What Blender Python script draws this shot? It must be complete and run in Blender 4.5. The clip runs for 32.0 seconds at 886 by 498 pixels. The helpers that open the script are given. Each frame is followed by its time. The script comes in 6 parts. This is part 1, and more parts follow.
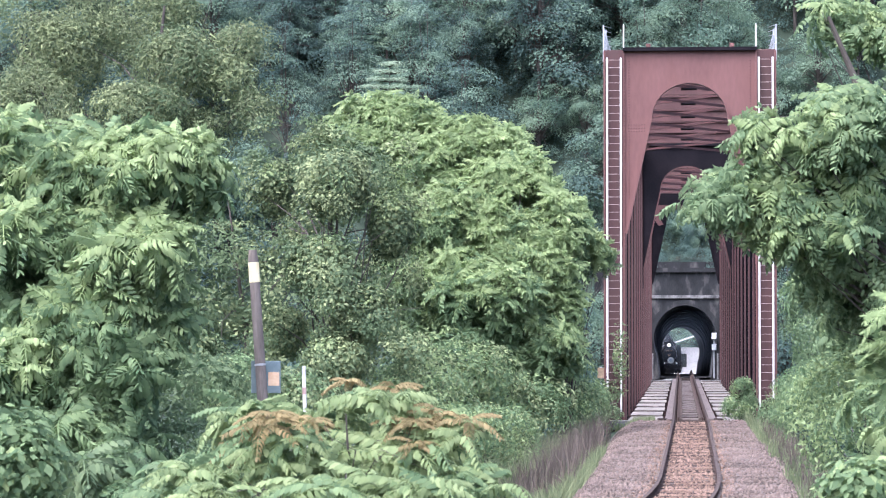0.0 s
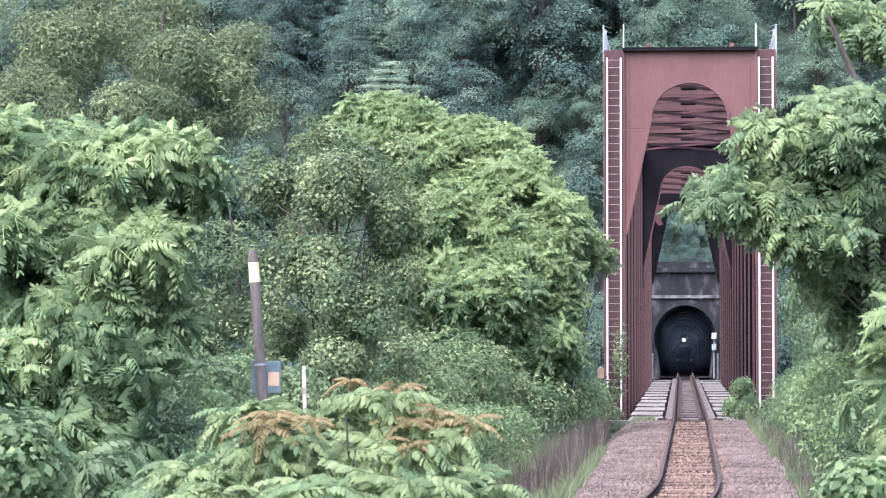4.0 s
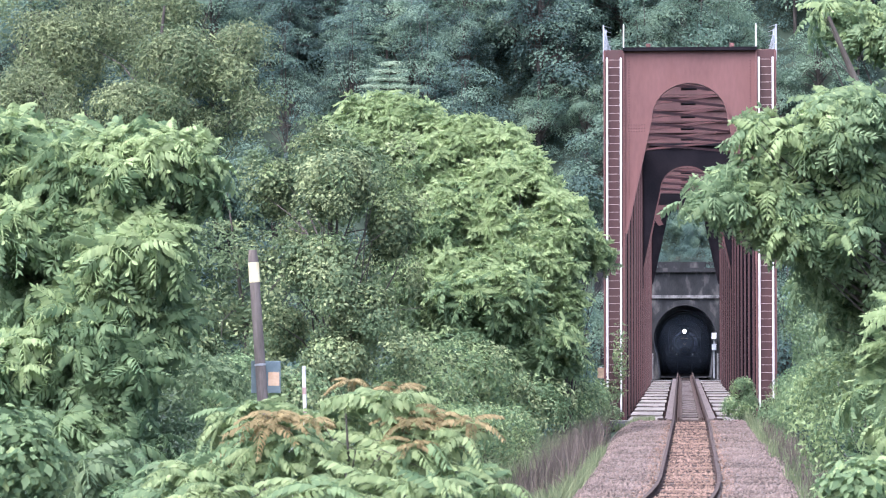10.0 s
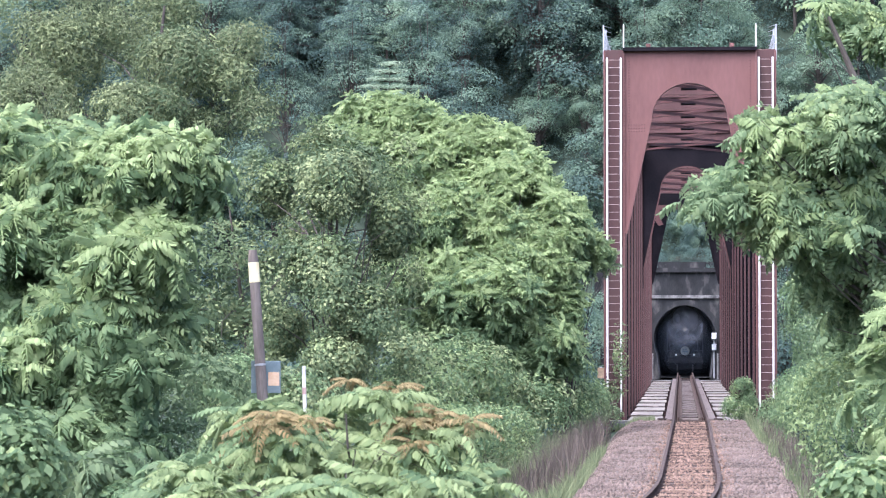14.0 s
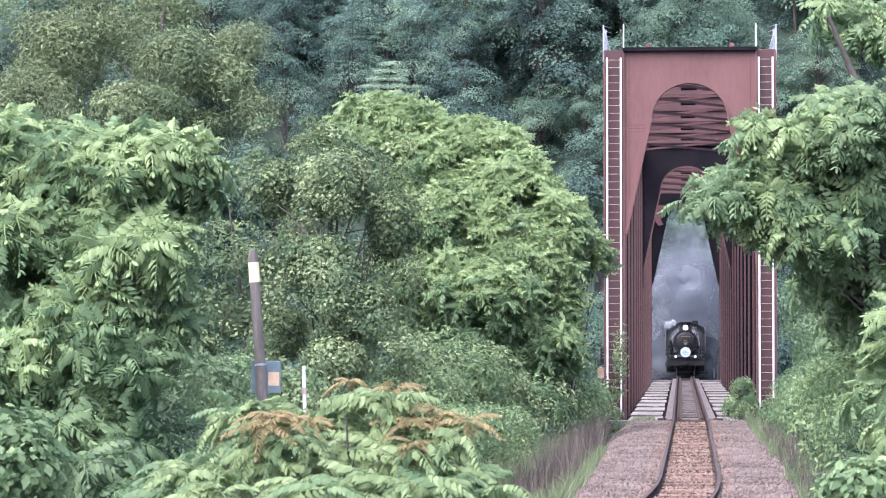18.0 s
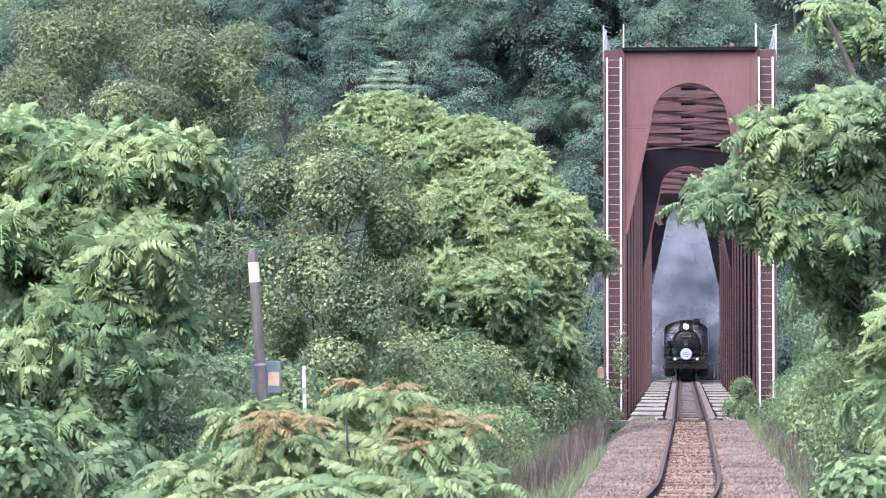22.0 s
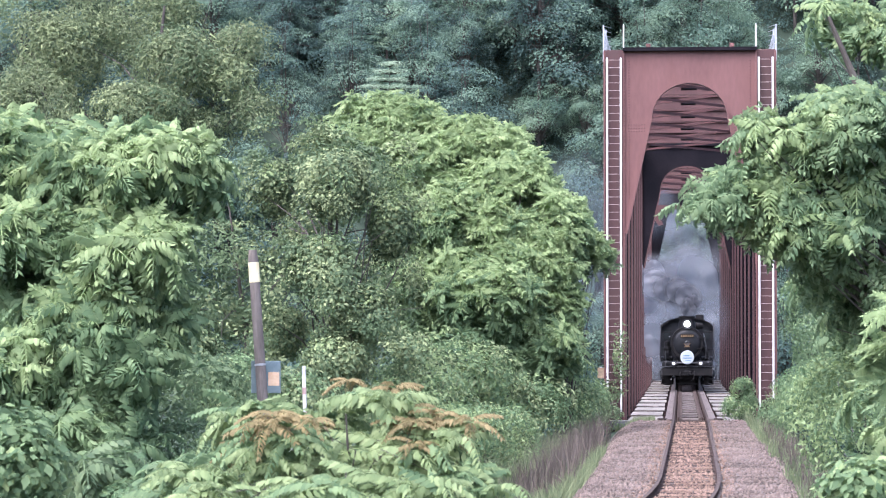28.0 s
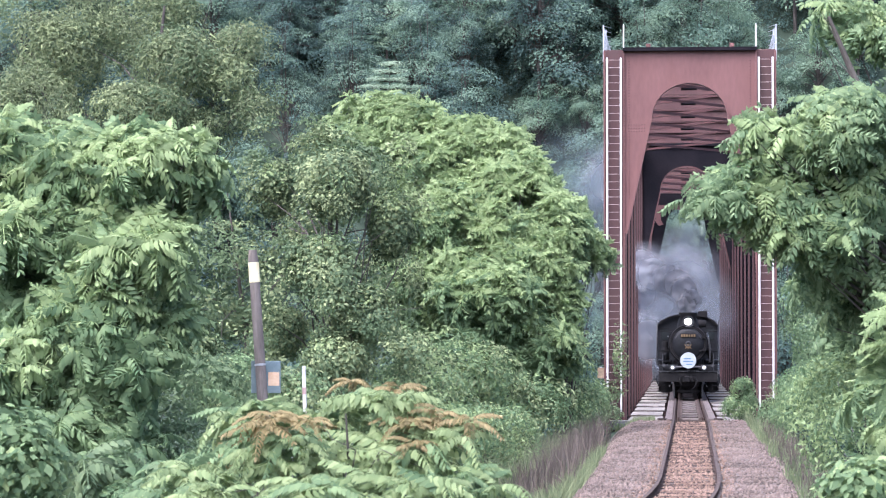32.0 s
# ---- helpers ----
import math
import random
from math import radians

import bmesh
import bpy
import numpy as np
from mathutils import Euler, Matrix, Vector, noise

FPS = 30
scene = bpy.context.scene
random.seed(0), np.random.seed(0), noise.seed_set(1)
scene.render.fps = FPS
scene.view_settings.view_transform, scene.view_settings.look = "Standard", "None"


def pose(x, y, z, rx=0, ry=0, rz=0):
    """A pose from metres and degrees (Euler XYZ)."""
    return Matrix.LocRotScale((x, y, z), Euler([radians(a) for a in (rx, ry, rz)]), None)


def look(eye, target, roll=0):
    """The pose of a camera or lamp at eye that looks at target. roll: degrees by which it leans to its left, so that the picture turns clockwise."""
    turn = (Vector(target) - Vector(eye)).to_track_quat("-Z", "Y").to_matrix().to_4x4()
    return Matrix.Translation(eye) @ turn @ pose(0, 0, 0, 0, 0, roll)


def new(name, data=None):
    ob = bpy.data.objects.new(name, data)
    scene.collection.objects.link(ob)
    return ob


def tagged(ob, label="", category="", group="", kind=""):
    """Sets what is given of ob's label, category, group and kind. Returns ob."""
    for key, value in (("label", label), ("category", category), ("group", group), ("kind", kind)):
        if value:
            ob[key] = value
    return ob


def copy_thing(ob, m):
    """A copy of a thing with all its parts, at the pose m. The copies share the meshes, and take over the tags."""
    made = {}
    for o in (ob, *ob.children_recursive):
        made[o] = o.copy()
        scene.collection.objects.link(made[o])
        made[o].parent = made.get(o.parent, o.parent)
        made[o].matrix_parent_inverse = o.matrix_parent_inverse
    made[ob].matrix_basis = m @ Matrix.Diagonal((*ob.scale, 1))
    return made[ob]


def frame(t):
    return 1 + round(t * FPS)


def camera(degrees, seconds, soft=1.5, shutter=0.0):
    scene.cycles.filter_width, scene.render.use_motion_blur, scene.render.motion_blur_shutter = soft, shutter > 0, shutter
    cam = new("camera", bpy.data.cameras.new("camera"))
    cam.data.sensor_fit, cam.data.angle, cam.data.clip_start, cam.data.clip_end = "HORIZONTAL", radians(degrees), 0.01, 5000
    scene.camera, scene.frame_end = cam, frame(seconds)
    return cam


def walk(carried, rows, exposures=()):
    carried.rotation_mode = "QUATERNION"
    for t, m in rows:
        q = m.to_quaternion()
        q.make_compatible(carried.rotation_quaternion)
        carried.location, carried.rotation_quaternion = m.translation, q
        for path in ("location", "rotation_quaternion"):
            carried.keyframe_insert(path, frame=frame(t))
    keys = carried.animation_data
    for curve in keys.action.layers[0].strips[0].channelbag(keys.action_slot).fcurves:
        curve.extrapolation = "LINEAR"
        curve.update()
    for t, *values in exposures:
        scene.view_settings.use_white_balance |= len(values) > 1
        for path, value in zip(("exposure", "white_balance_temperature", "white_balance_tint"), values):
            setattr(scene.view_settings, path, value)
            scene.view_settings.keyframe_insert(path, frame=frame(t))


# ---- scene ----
# The camera stands on a tripod beside the line and looks along the track with a long lens.
cam = camera(16.23, 32.0, soft=1.1)
cam.data.dof.use_dof = True
cam.data.dof.focus_distance = 115.0
cam.data.dof.aperture_fstop = 8.0
EYE = Vector((-0.32, 0.0, 2.67))
VIEW = pose(EYE.x, EYE.y, EYE.z, 90 + 1.645, 0, 4.377)
walk(cam, [(0.0, VIEW), (32.0, VIEW)], exposures=[(0.0, 1.87, 5600, 20), (32.0, 1.87, 5600, 20)])

# ---- world and light: a bright overcast day ----
world = bpy.data.worlds.new("overcast_sky")
scene.world = world
world.use_nodes = True
wn = world.node_tree.nodes
wl = world.node_tree.links
sky = wn.new("ShaderNodeTexSky")
sky.sky_type = "NISHITA"
sky.sun_disc = False
sky.sun_elevation = radians(62)
sky.sun_rotation = radians(215)
sky.air_density = 1.0
sky.dust_density = 7.0
sky.ozone_density = 1.0
wn["Background"].inputs["Strength"].default_value = 0.15
wl.new(sky.outputs["Color"], wn["Background"].inputs["Color"])

sun_data = bpy.data.lights.new("sun", "SUN")
sun_data.energy = 2.0
sun_data.angle = radians(60)
sun_data.color = (1.0, 0.96, 0.9)
sun = new("sun", sun_data)
sun.matrix_world = look((-60, -80, 180), (0, 60, 0))


# ---- materials ----
def base_material(name):
    m = bpy.data.materials.new(name)
    m.use_nodes = True
    nt = m.node_tree
    return m, nt, nt.nodes["Principled BSDF"]


def surface(name, dark, light, rough=0.7, metal=0.0, scale=6.0, fine=60.0, bump=0.2, spec=0.4, stain=None, stain_scale=1.2, stain_amount=0.5, stretch=(1, 1, 1), stain_from=0.48):
    """A weathered surface: a broad and a fine noise between two colours, stains of a third, and fine relief."""
    m, nt, b = base_material(name)
    tc = nt.nodes.new("ShaderNodeTexCoord")
    mp = nt.nodes.new("ShaderNodeMapping")
    mp.inputs["Scale"].default_value = stretch
    nt.links.new(tc.outputs["Object"], mp.inputs["Vector"])
    n1 = nt.nodes.new("ShaderNodeTexNoise")
    n1.inputs["Scale"].default_value = scale
    n1.inputs["Detail"].default_value = 6
    n2 = nt.nodes.new("ShaderNodeTexNoise")
    n2.inputs["Scale"].default_value = fine
    n2.inputs["Detail"].default_value = 3
    add = nt.nodes.new("ShaderNodeMath")
    add.operation = "MULTIPLY_ADD"
    add.inputs[1].default_value = 0.45
    for n in (n1, n2):
        nt.links.new(mp.outputs["Vector"], n.inputs["Vector"])
    nt.links.new(n2.outputs["Fac"], add.inputs[0])
    nt.links.new(n1.outputs["Fac"], add.inputs[2])
    ramp = nt.nodes.new("ShaderNodeValToRGB")
    ramp.color_ramp.elements[0].position = 0.5
    ramp.color_ramp.elements[1].position = 0.95
    ramp.color_ramp.elements[0].color = (*dark, 1)
    ramp.color_ramp.elements[1].color = (*light, 1)
    nt.links.new(add.outputs[0], ramp.inputs["Fac"])
    col = ramp.outputs["Color"]
    if stain:
        n3 = nt.nodes.new("ShaderNodeTexNoise")
        n3.inputs["Scale"].default_value = stain_scale
        n3.inputs["Detail"].default_value = 8
        nt.links.new(mp.outputs["Vector"], n3.inputs["Vector"])
        r3 = nt.nodes.new("ShaderNodeMapRange")
        r3.inputs["From Min"].default_value = stain_from
        r3.inputs["From Max"].default_value = stain_from + 0.2
        r3.inputs["To Max"].default_value = stain_amount
        nt.links.new(n3.outputs["Fac"], r3.inputs["Value"])
        mix = nt.nodes.new("ShaderNodeMixRGB")
        mix.inputs["Color2"].default_value = (*stain, 1)
        nt.links.new(r3.outputs["Result"], mix.inputs["Fac"])
        nt.links.new(col, mix.inputs["Color1"])
        col = mix.outputs["Color"]
    nt.links.new(col, b.inputs["Base Color"])
    b.inputs["Roughness"].default_value = rough
    b.inputs["Metallic"].default_value = metal
    b.inputs["Specular IOR Level"].default_value = spec
    if bump:
        bp = nt.nodes.new("ShaderNodeBump")
        bp.inputs["Strength"].default_value = bump
        bp.inputs["Distance"].default_value = 0.02
        nt.links.new(add.outputs[0], bp.inputs["Height"])
        nt.links.new(bp.outputs["Normal"], b.inputs["Normal"])
    return m


def leaf(name, dark, light, rough=0.6, through_light=0.48, patch=0.5, gloss=0.15, vary=0.45):
    """Foliage: every leaf its own tone, broad patches of tone through the crown, light coming through the blade."""
    m, nt, b = base_material(name)
    geo = nt.nodes.new("ShaderNodeNewGeometry")
    tc = nt.nodes.new("ShaderNodeTexCoord")
    n1 = nt.nodes.new("ShaderNodeTexNoise")
    n1.inputs["Scale"].default_value = patch
    n1.inputs["Detail"].default_value = 4
    nt.links.new(tc.outputs["Object"], n1.inputs["Vector"])
    add = nt.nodes.new("ShaderNodeMath")
    add.operation = "MULTIPLY_ADD"
    add.inputs[1].default_value = vary
    nt.links.new(geo.outputs["Random Per Island"], add.inputs[0])
    nt.links.new(n1.outputs["Fac"], add.inputs[2])
    ramp = nt.nodes.new("ShaderNodeValToRGB")
    ramp.color_ramp.elements[0].position = 0.42
    ramp.color_ramp.elements[1].position = 0.55 + vary
    ramp.color_ramp.elements[0].color = (*dark, 1)
    ramp.color_ramp.elements[1].color = (*light, 1)
    nt.links.new(add.outputs[0], ramp.inputs["Fac"])
    nt.links.new(ramp.outputs["Color"], b.inputs["Base Color"])
    b.inputs["Roughness"].default_value = rough
    b.inputs["Specular IOR Level"].default_value = gloss
    tr = nt.nodes.new("ShaderNodeBsdfTranslucent")
    nt.links.new(ramp.outputs["Color"], tr.inputs["Color"])
    mix = nt.nodes.new("ShaderNodeMixShader")
    mix.inputs["Fac"].default_value = through_light
    out = nt.nodes["Material Output"]
    nt.links.new(b.outputs["BSDF"], mix.inputs[1])
    nt.links.new(tr.outputs["BSDF"], mix.inputs[2])
    nt.links.new(mix.outputs["Shader"], out.inputs["Surface"])
    return m


def glowing(name, colour, strength):
    m, nt, b = base_material(name)
    b.inputs["Base Color"].default_value = (*colour, 1)
    b.inputs["Emission Color"].default_value = (*colour, 1)
    b.inputs["Emission Strength"].default_value = strength
    return m


def smoke(name, colour, density, grain=0.5, core=0.25):
    """One thin layer of smoke: mostly clear, thicker where a soft noise is high."""
    m, nt, b = base_material(name)
    tc = nt.nodes.new("ShaderNodeTexCoord")
    n1 = nt.nodes.new("ShaderNodeTexNoise")
    n1.inputs["Scale"].default_value = grain
    n1.inputs["Detail"].default_value = 3
    info = nt.nodes.new("ShaderNodeObjectInfo")
    shift = nt.nodes.new("ShaderNodeVectorMath")
    shift.operation = "MULTIPLY_ADD"
    shift.inputs[1].default_value = (1, 1, 1)
    nt.links.new(tc.outputs["Object"], shift.inputs[0])
    far = nt.nodes.new("ShaderNodeMath")
    far.operation = "MULTIPLY"
    far.inputs[1].default_value = 40.0
    nt.links.new(info.outputs["Random"], far.inputs[0])
    nt.links.new(far.outputs[0], shift.inputs[2])
    nt.links.new(shift.outputs["Vector"], n1.inputs["Vector"])
    mr = nt.nodes.new("ShaderNodeMapRange")
    mr.inputs["From Min"].default_value = 0.3
    mr.inputs["From Max"].default_value = 0.7
    mr.inputs["To Min"].default_value = density * 0.85
    mr.inputs["To Max"].default_value = density * 1.12
    nt.links.new(n1.outputs["Fac"], mr.inputs["Value"])
    sep = nt.nodes.new("ShaderNodeVectorMath")
    sep.operation = "MULTIPLY"
    sep.inputs[1].default_value = (1, 0, 1)
    nt.links.new(tc.outputs["Object"], sep.inputs[0])
    ln = nt.nodes.new("ShaderNodeVectorMath")
    ln.operation = "LENGTH"
    nt.links.new(sep.outputs["Vector"], ln.inputs[0])
    rim = nt.nodes.new("ShaderNodeMapRange")
    rim.interpolation_type = "SMOOTHERSTEP"
    rim.inputs["From Min"].default_value = core
    rim.inputs["From Max"].default_value = 0.97
    rim.inputs["To Min"].default_value = 1.0
    rim.inputs["To Max"].default_value = 0.0
    nt.links.new(ln.outputs["Value"], rim.inputs["Value"])
    thick = nt.nodes.new("ShaderNodeMath")
    thick.operation = "MULTIPLY"
    nt.links.new(rim.outputs["Result"], thick.inputs[0])
    nt.links.new(mr.outputs["Result"], thick.inputs[1])
    dif = nt.nodes.new("ShaderNodeBsdfDiffuse")
    dif.inputs["Color"].default_value = (*colour, 1)
    trl = nt.nodes.new("ShaderNodeBsdfTranslucent")
    trl.inputs["Color"].default_value = (*colour, 1)
    body = nt.nodes.new("ShaderNodeMixShader")
    nt.links.new(dif.outputs["BSDF"], body.inputs[1])
    nt.links.new(trl.outputs["BSDF"], body.inputs[2])
    clear = nt.nodes.new("ShaderNodeBsdfTransparent")
    mix = nt.nodes.new("ShaderNodeMixShader")
    nt.links.new(thick.outputs[0], mix.inputs["Fac"])
    nt.links.new(clear.outputs["BSDF"], mix.inputs[1])
    nt.links.new(body.outputs["Shader"], mix.inputs[2])
    nt.links.new(mix.outputs["Shader"], nt.nodes["Material Output"].inputs["Surface"])
    return m


STEEL_RED = surface("red_oxide_paint", (0.074, 0.031, 0.029), (0.122, 0.055, 0.051), rough=0.6, scale=0.5, fine=9, bump=0.08, stain=(0.09, 0.035, 0.03), stain_scale=0.9, stain_amount=0.6, stretch=(1, 1, 0.3))
STEEL_POST = surface("dark_red_steel", (0.032, 0.0135, 0.0138), (0.068, 0.028, 0.028), rough=0.65, scale=0.7, fine=14, bump=0.1, stain=(0.045, 0.024, 0.022), stain_scale=1.1, stain_amount=0.7, stretch=(1, 1, 0.25))
# Near black: the shade within the truss is put into this colour, with soot.
STEEL_SHADE_SOOT = surface("shaded_sooty_steel", (0.006, 0.006, 0.008), (0.014, 0.012, 0.015), rough=0.9, spec=0.05, scale=0.8, fine=12, bump=0.1)
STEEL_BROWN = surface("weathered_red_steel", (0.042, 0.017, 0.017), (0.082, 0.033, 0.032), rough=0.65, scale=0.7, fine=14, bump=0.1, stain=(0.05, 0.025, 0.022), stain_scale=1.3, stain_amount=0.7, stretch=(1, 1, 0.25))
WHITE_PAINT = surface("white_paint", (0.5, 0.49, 0.49), (0.75, 0.75, 0.75), rough=0.5, scale=3, fine=40, bump=0.05)
RUNG_PAINT = surface("rubbed_rung_paint", (0.24, 0.18, 0.175), (0.45, 0.4, 0.39), rough=0.6, scale=6, fine=40, bump=0.05)
GALV = surface("galvanised_steel", (0.3, 0.32, 0.35), (0.5, 0.52, 0.55), rough=0.45, metal=0.6, scale=5, fine=40)
RAIL_SIDE = surface("rusty_rail", (0.026, 0.018, 0.016), (0.058, 0.039, 0.033), rough=0.85, spec=0.1, scale=3, fine=60)
RAIL_TOP = surface("polished_rail_head", (0.045, 0.036, 0.034), (0.08, 0.066, 0.062), rough=0.9, metal=0.0, spec=0.03, scale=3, fine=40)
TIE_BRIDGE = surface("weathered_bridge_timber", (0.13, 0.118, 0.105), (0.25, 0.228, 0.205), rough=0.85, scale=4, fine=50, bump=0.3)
DECK = surface("weathered_deck_boards", (0.085, 0.07, 0.066), (0.17, 0.145, 0.138), spec=0.1, rough=0.85, scale=3, fine=40, bump=0.3)
TIE_OLD = surface("brown_plank", (0.05, 0.038, 0.034), (0.1, 0.08, 0.072), spec=0.05, rough=0.95, scale=5, fine=50, bump=0.4)
TIE = surface("creosoted_sleeper", (0.02, 0.016, 0.015), (0.05, 0.039, 0.035), spec=0.02, rough=0.95, scale=5, fine=50, bump=0.4)
BALLAST = surface("ballast", (0.035, 0.029, 0.025), (0.125, 0.1, 0.086), rough=0.9, scale=9, fine=32, bump=1.0, stain=(0.10, 0.065, 0.05), stain_scale=0.6, stain_amount=0.6)
STONE = leaf("ballast_stone", (0.055, 0.044, 0.039), (0.17, 0.135, 0.118), rough=0.9, through_light=0.0, patch=0.6, vary=0.35)
STONE_RUST = leaf("rust_stained_stone", (0.075, 0.05, 0.039), (0.205, 0.145, 0.112), rough=0.9, through_light=0.0, patch=0.6, vary=0.35)
EARTH = surface("earth_and_undergrowth", (0.02, 0.031, 0.024), (0.048, 0.065, 0.047), rough=1.0, spec=0.0, scale=0.7, fine=9, bump=0.6)
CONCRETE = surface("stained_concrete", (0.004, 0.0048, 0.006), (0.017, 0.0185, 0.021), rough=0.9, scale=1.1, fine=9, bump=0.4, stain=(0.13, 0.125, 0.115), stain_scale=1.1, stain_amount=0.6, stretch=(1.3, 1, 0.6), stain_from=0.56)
CONCRETE_PALE = surface("pale_concrete_ledge", (0.05, 0.05, 0.052), (0.2, 0.2, 0.2), rough=0.9, scale=1.5, fine=12, bump=0.3, stain=(0.03, 0.032, 0.033), stain_scale=1.6, stain_amount=0.9)
SOOT_LINING = surface("sooty_tunnel_lining", (0.06, 0.062, 0.07), (0.16, 0.16, 0.17), rough=0.9, scale=0.7, fine=8, bump=0.3)
BARK = surface("bark", (0.03, 0.026, 0.023), (0.085, 0.075, 0.066), rough=0.9, scale=3, fine=30, bump=0.5, stretch=(1, 1, 0.3))
POLE_WOOD = surface("weathered_pole", (0.09, 0.076, 0.07), (0.2, 0.175, 0.16), rough=0.85, scale=5, fine=40, bump=0.3, stretch=(1, 1, 0.15))
CREAM = surface("cream_reflective_band", (0.72, 0.62, 0.36), (0.85, 0.78, 0.55), rough=0.5, scale=5, fine=30, bump=0.03)
TEAL = surface("dull_teal_paint", (0.11, 0.16, 0.185), (0.16, 0.215, 0.24), rough=0.6, scale=4, fine=30, bump=0.05)
ORANGE = surface("faded_orange_paint", (0.5, 0.33, 0.2), (0.66, 0.5, 0.36), rough=0.6, scale=6, fine=30, bump=0.05)
OCHRE = surface("ochre_paint", (0.14, 0.1, 0.065), (0.24, 0.175, 0.115), rough=0.6, scale=6, fine=30, bump=0.05)
RED_BAND = surface("red_band", (0.42, 0.28, 0.26), (0.55, 0.4, 0.38), rough=0.6, scale=6, fine=30, bump=0.05)
LOCO_BLACK = surface("oily_black_paint", (0.007, 0.0075, 0.009), (0.017, 0.018, 0.021), rough=0.55, scale=2.5, fine=20, bump=0.06, spec=0.16)
LOCO_DULL = surface("sooty_black_iron", (0.007, 0.007, 0.008), (0.018, 0.017, 0.017), spec=0.1, rough=0.75, scale=3, fine=25, bump=0.15)
BRASS = surface("brass", (0.2, 0.13, 0.07), (0.34, 0.24, 0.13), rough=0.4, metal=0.7, scale=8, fine=40)
MARK_WHITE = surface("enamelled_headmark", (0.29, 0.33, 0.35), (0.38, 0.41, 0.42), rough=0.35, scale=3, fine=20, bump=0.02)
MARK_BLUE = surface("blue_bars", (0.07, 0.14, 0.22), (0.12, 0.2, 0.3), rough=0.4, scale=3, fine=20, bump=0.0)
GLASS_DARK = surface("dark_cab_glass", (0.012, 0.015, 0.016), (0.025, 0.03, 0.032), rough=0.15, scale=2, fine=9, bump=0.0, spec=0.4)
# Greyed black for worn parts, and for edge highlights put into colour.
LOCO_WORN_LIT = surface("worn_and_lit_black_paint", (0.022, 0.023, 0.025), (0.055, 0.056, 0.06), rough=0.5, scale=4, fine=30, bump=0.08)
COACH_PAINT = surface("brown_coach_paint", (0.05, 0.028, 0.02), (0.09, 0.05, 0.035), rough=0.4, scale=2, fine=20, bump=0.03)
LAMP_GLOW = glowing("headlight_glow", (1.0, 0.93, 0.8), 5.0)
SIDE_GLOW = glowing("front_lamp_glow", (0.95, 1.0, 0.98), 0.03)
WALL_WHITE = surface("pale_grey_house_wall", (0.26, 0.27, 0.29), (0.36, 0.37, 0.39), rough=0.7, scale=1, fine=12, bump=0.05)
ROOF_GREY = surface("grey_sheet_roof", (0.4, 0.42, 0.46), (0.55, 0.57, 0.6), rough=0.5, scale=1, fine=12, bump=0.1)
ROAD_PALE = surface("pale_gravel_yard", (0.42, 0.42, 0.41), (0.62, 0.62, 0.6), rough=0.9, scale=1, fine=12, bump=0.2)
WATER = surface("dark_river_water", (0.02, 0.04, 0.035), (0.04, 0.06, 0.05), rough=0.12, scale=0.3, fine=3, bump=0.3, spec=0.6)

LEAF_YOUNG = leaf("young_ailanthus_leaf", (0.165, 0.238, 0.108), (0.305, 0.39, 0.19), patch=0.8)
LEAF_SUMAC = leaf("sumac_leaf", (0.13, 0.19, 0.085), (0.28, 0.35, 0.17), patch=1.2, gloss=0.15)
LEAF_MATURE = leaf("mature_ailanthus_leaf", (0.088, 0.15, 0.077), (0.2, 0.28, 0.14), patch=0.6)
LEAF_RIGHT = leaf("walnut_leaf", (0.1, 0.165, 0.088), (0.225, 0.305, 0.16), patch=0.8)
LEAF_RUST = leaf("reddish_new_leaf", (0.17, 0.145, 0.07), (0.3, 0.245, 0.125), patch=1.5)
LEAF_VINE = leaf("vine_leaf", (0.034, 0.056, 0.029), (0.235, 0.285, 0.145), patch=0.7, gloss=0.08, vary=0.6, through_light=0.3)
LEAF_SCRUB = leaf("scrub_leaf", (0.0589, 0.1, 0.0546), (0.161, 0.22, 0.116), patch=0.7)
LEAF_OLIVE = leaf("willow_like_leaf", (0.045, 0.068, 0.036), (0.215, 0.26, 0.14), patch=0.5, vary=0.6)
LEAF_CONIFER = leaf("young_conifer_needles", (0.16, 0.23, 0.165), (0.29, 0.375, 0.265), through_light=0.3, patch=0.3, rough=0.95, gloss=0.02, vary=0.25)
# The three forest greens hold distance haze: bluer, with lifted darks, in the base colour.
LEAF_HAZY = leaf("hazy_forest_leaf", (0.075, 0.125, 0.1), (0.18, 0.26, 0.195), through_light=0.48, patch=0.25, rough=0.95, gloss=0.02, vary=0.14)
LEAF_HAZY_DARK = leaf("hazy_dark_foliage", (0.06, 0.1, 0.093), (0.115, 0.178, 0.155), through_light=0.48, patch=0.25, rough=0.95, gloss=0.02, vary=0.14)
LEAF_HAZY_PALE = leaf("hazy_pale_leaf", (0.115, 0.18, 0.13), (0.235, 0.325, 0.228), through_light=0.48, patch=0.25, rough=0.95, gloss=0.02, vary=0.14)
GRASS = leaf("grass_blade", (0.085, 0.115, 0.058), (0.23, 0.27, 0.145), patch=0.7)
GRASS_DRY = leaf("dry_stalk", (0.042, 0.035, 0.032), (0.12, 0.1, 0.085), through_light=0.1, patch=0.7)
SMOKE_GREY = smoke("grey_smoke", (0.235, 0.255, 0.29), 0.62, 0.9)
MOUTH_VEIL = smoke("added_haze_veil", (0.2, 0.26, 0.36), 0.1, 0.8)
SMOKE_DARK = smoke("dark_smoke", (0.155, 0.16, 0.18), 0.8, 1.3, 0.45)
SMOKE_PALE = smoke("pale_smoke", (0.29, 0.3, 0.335), 0.62, 1.2, 0.35)
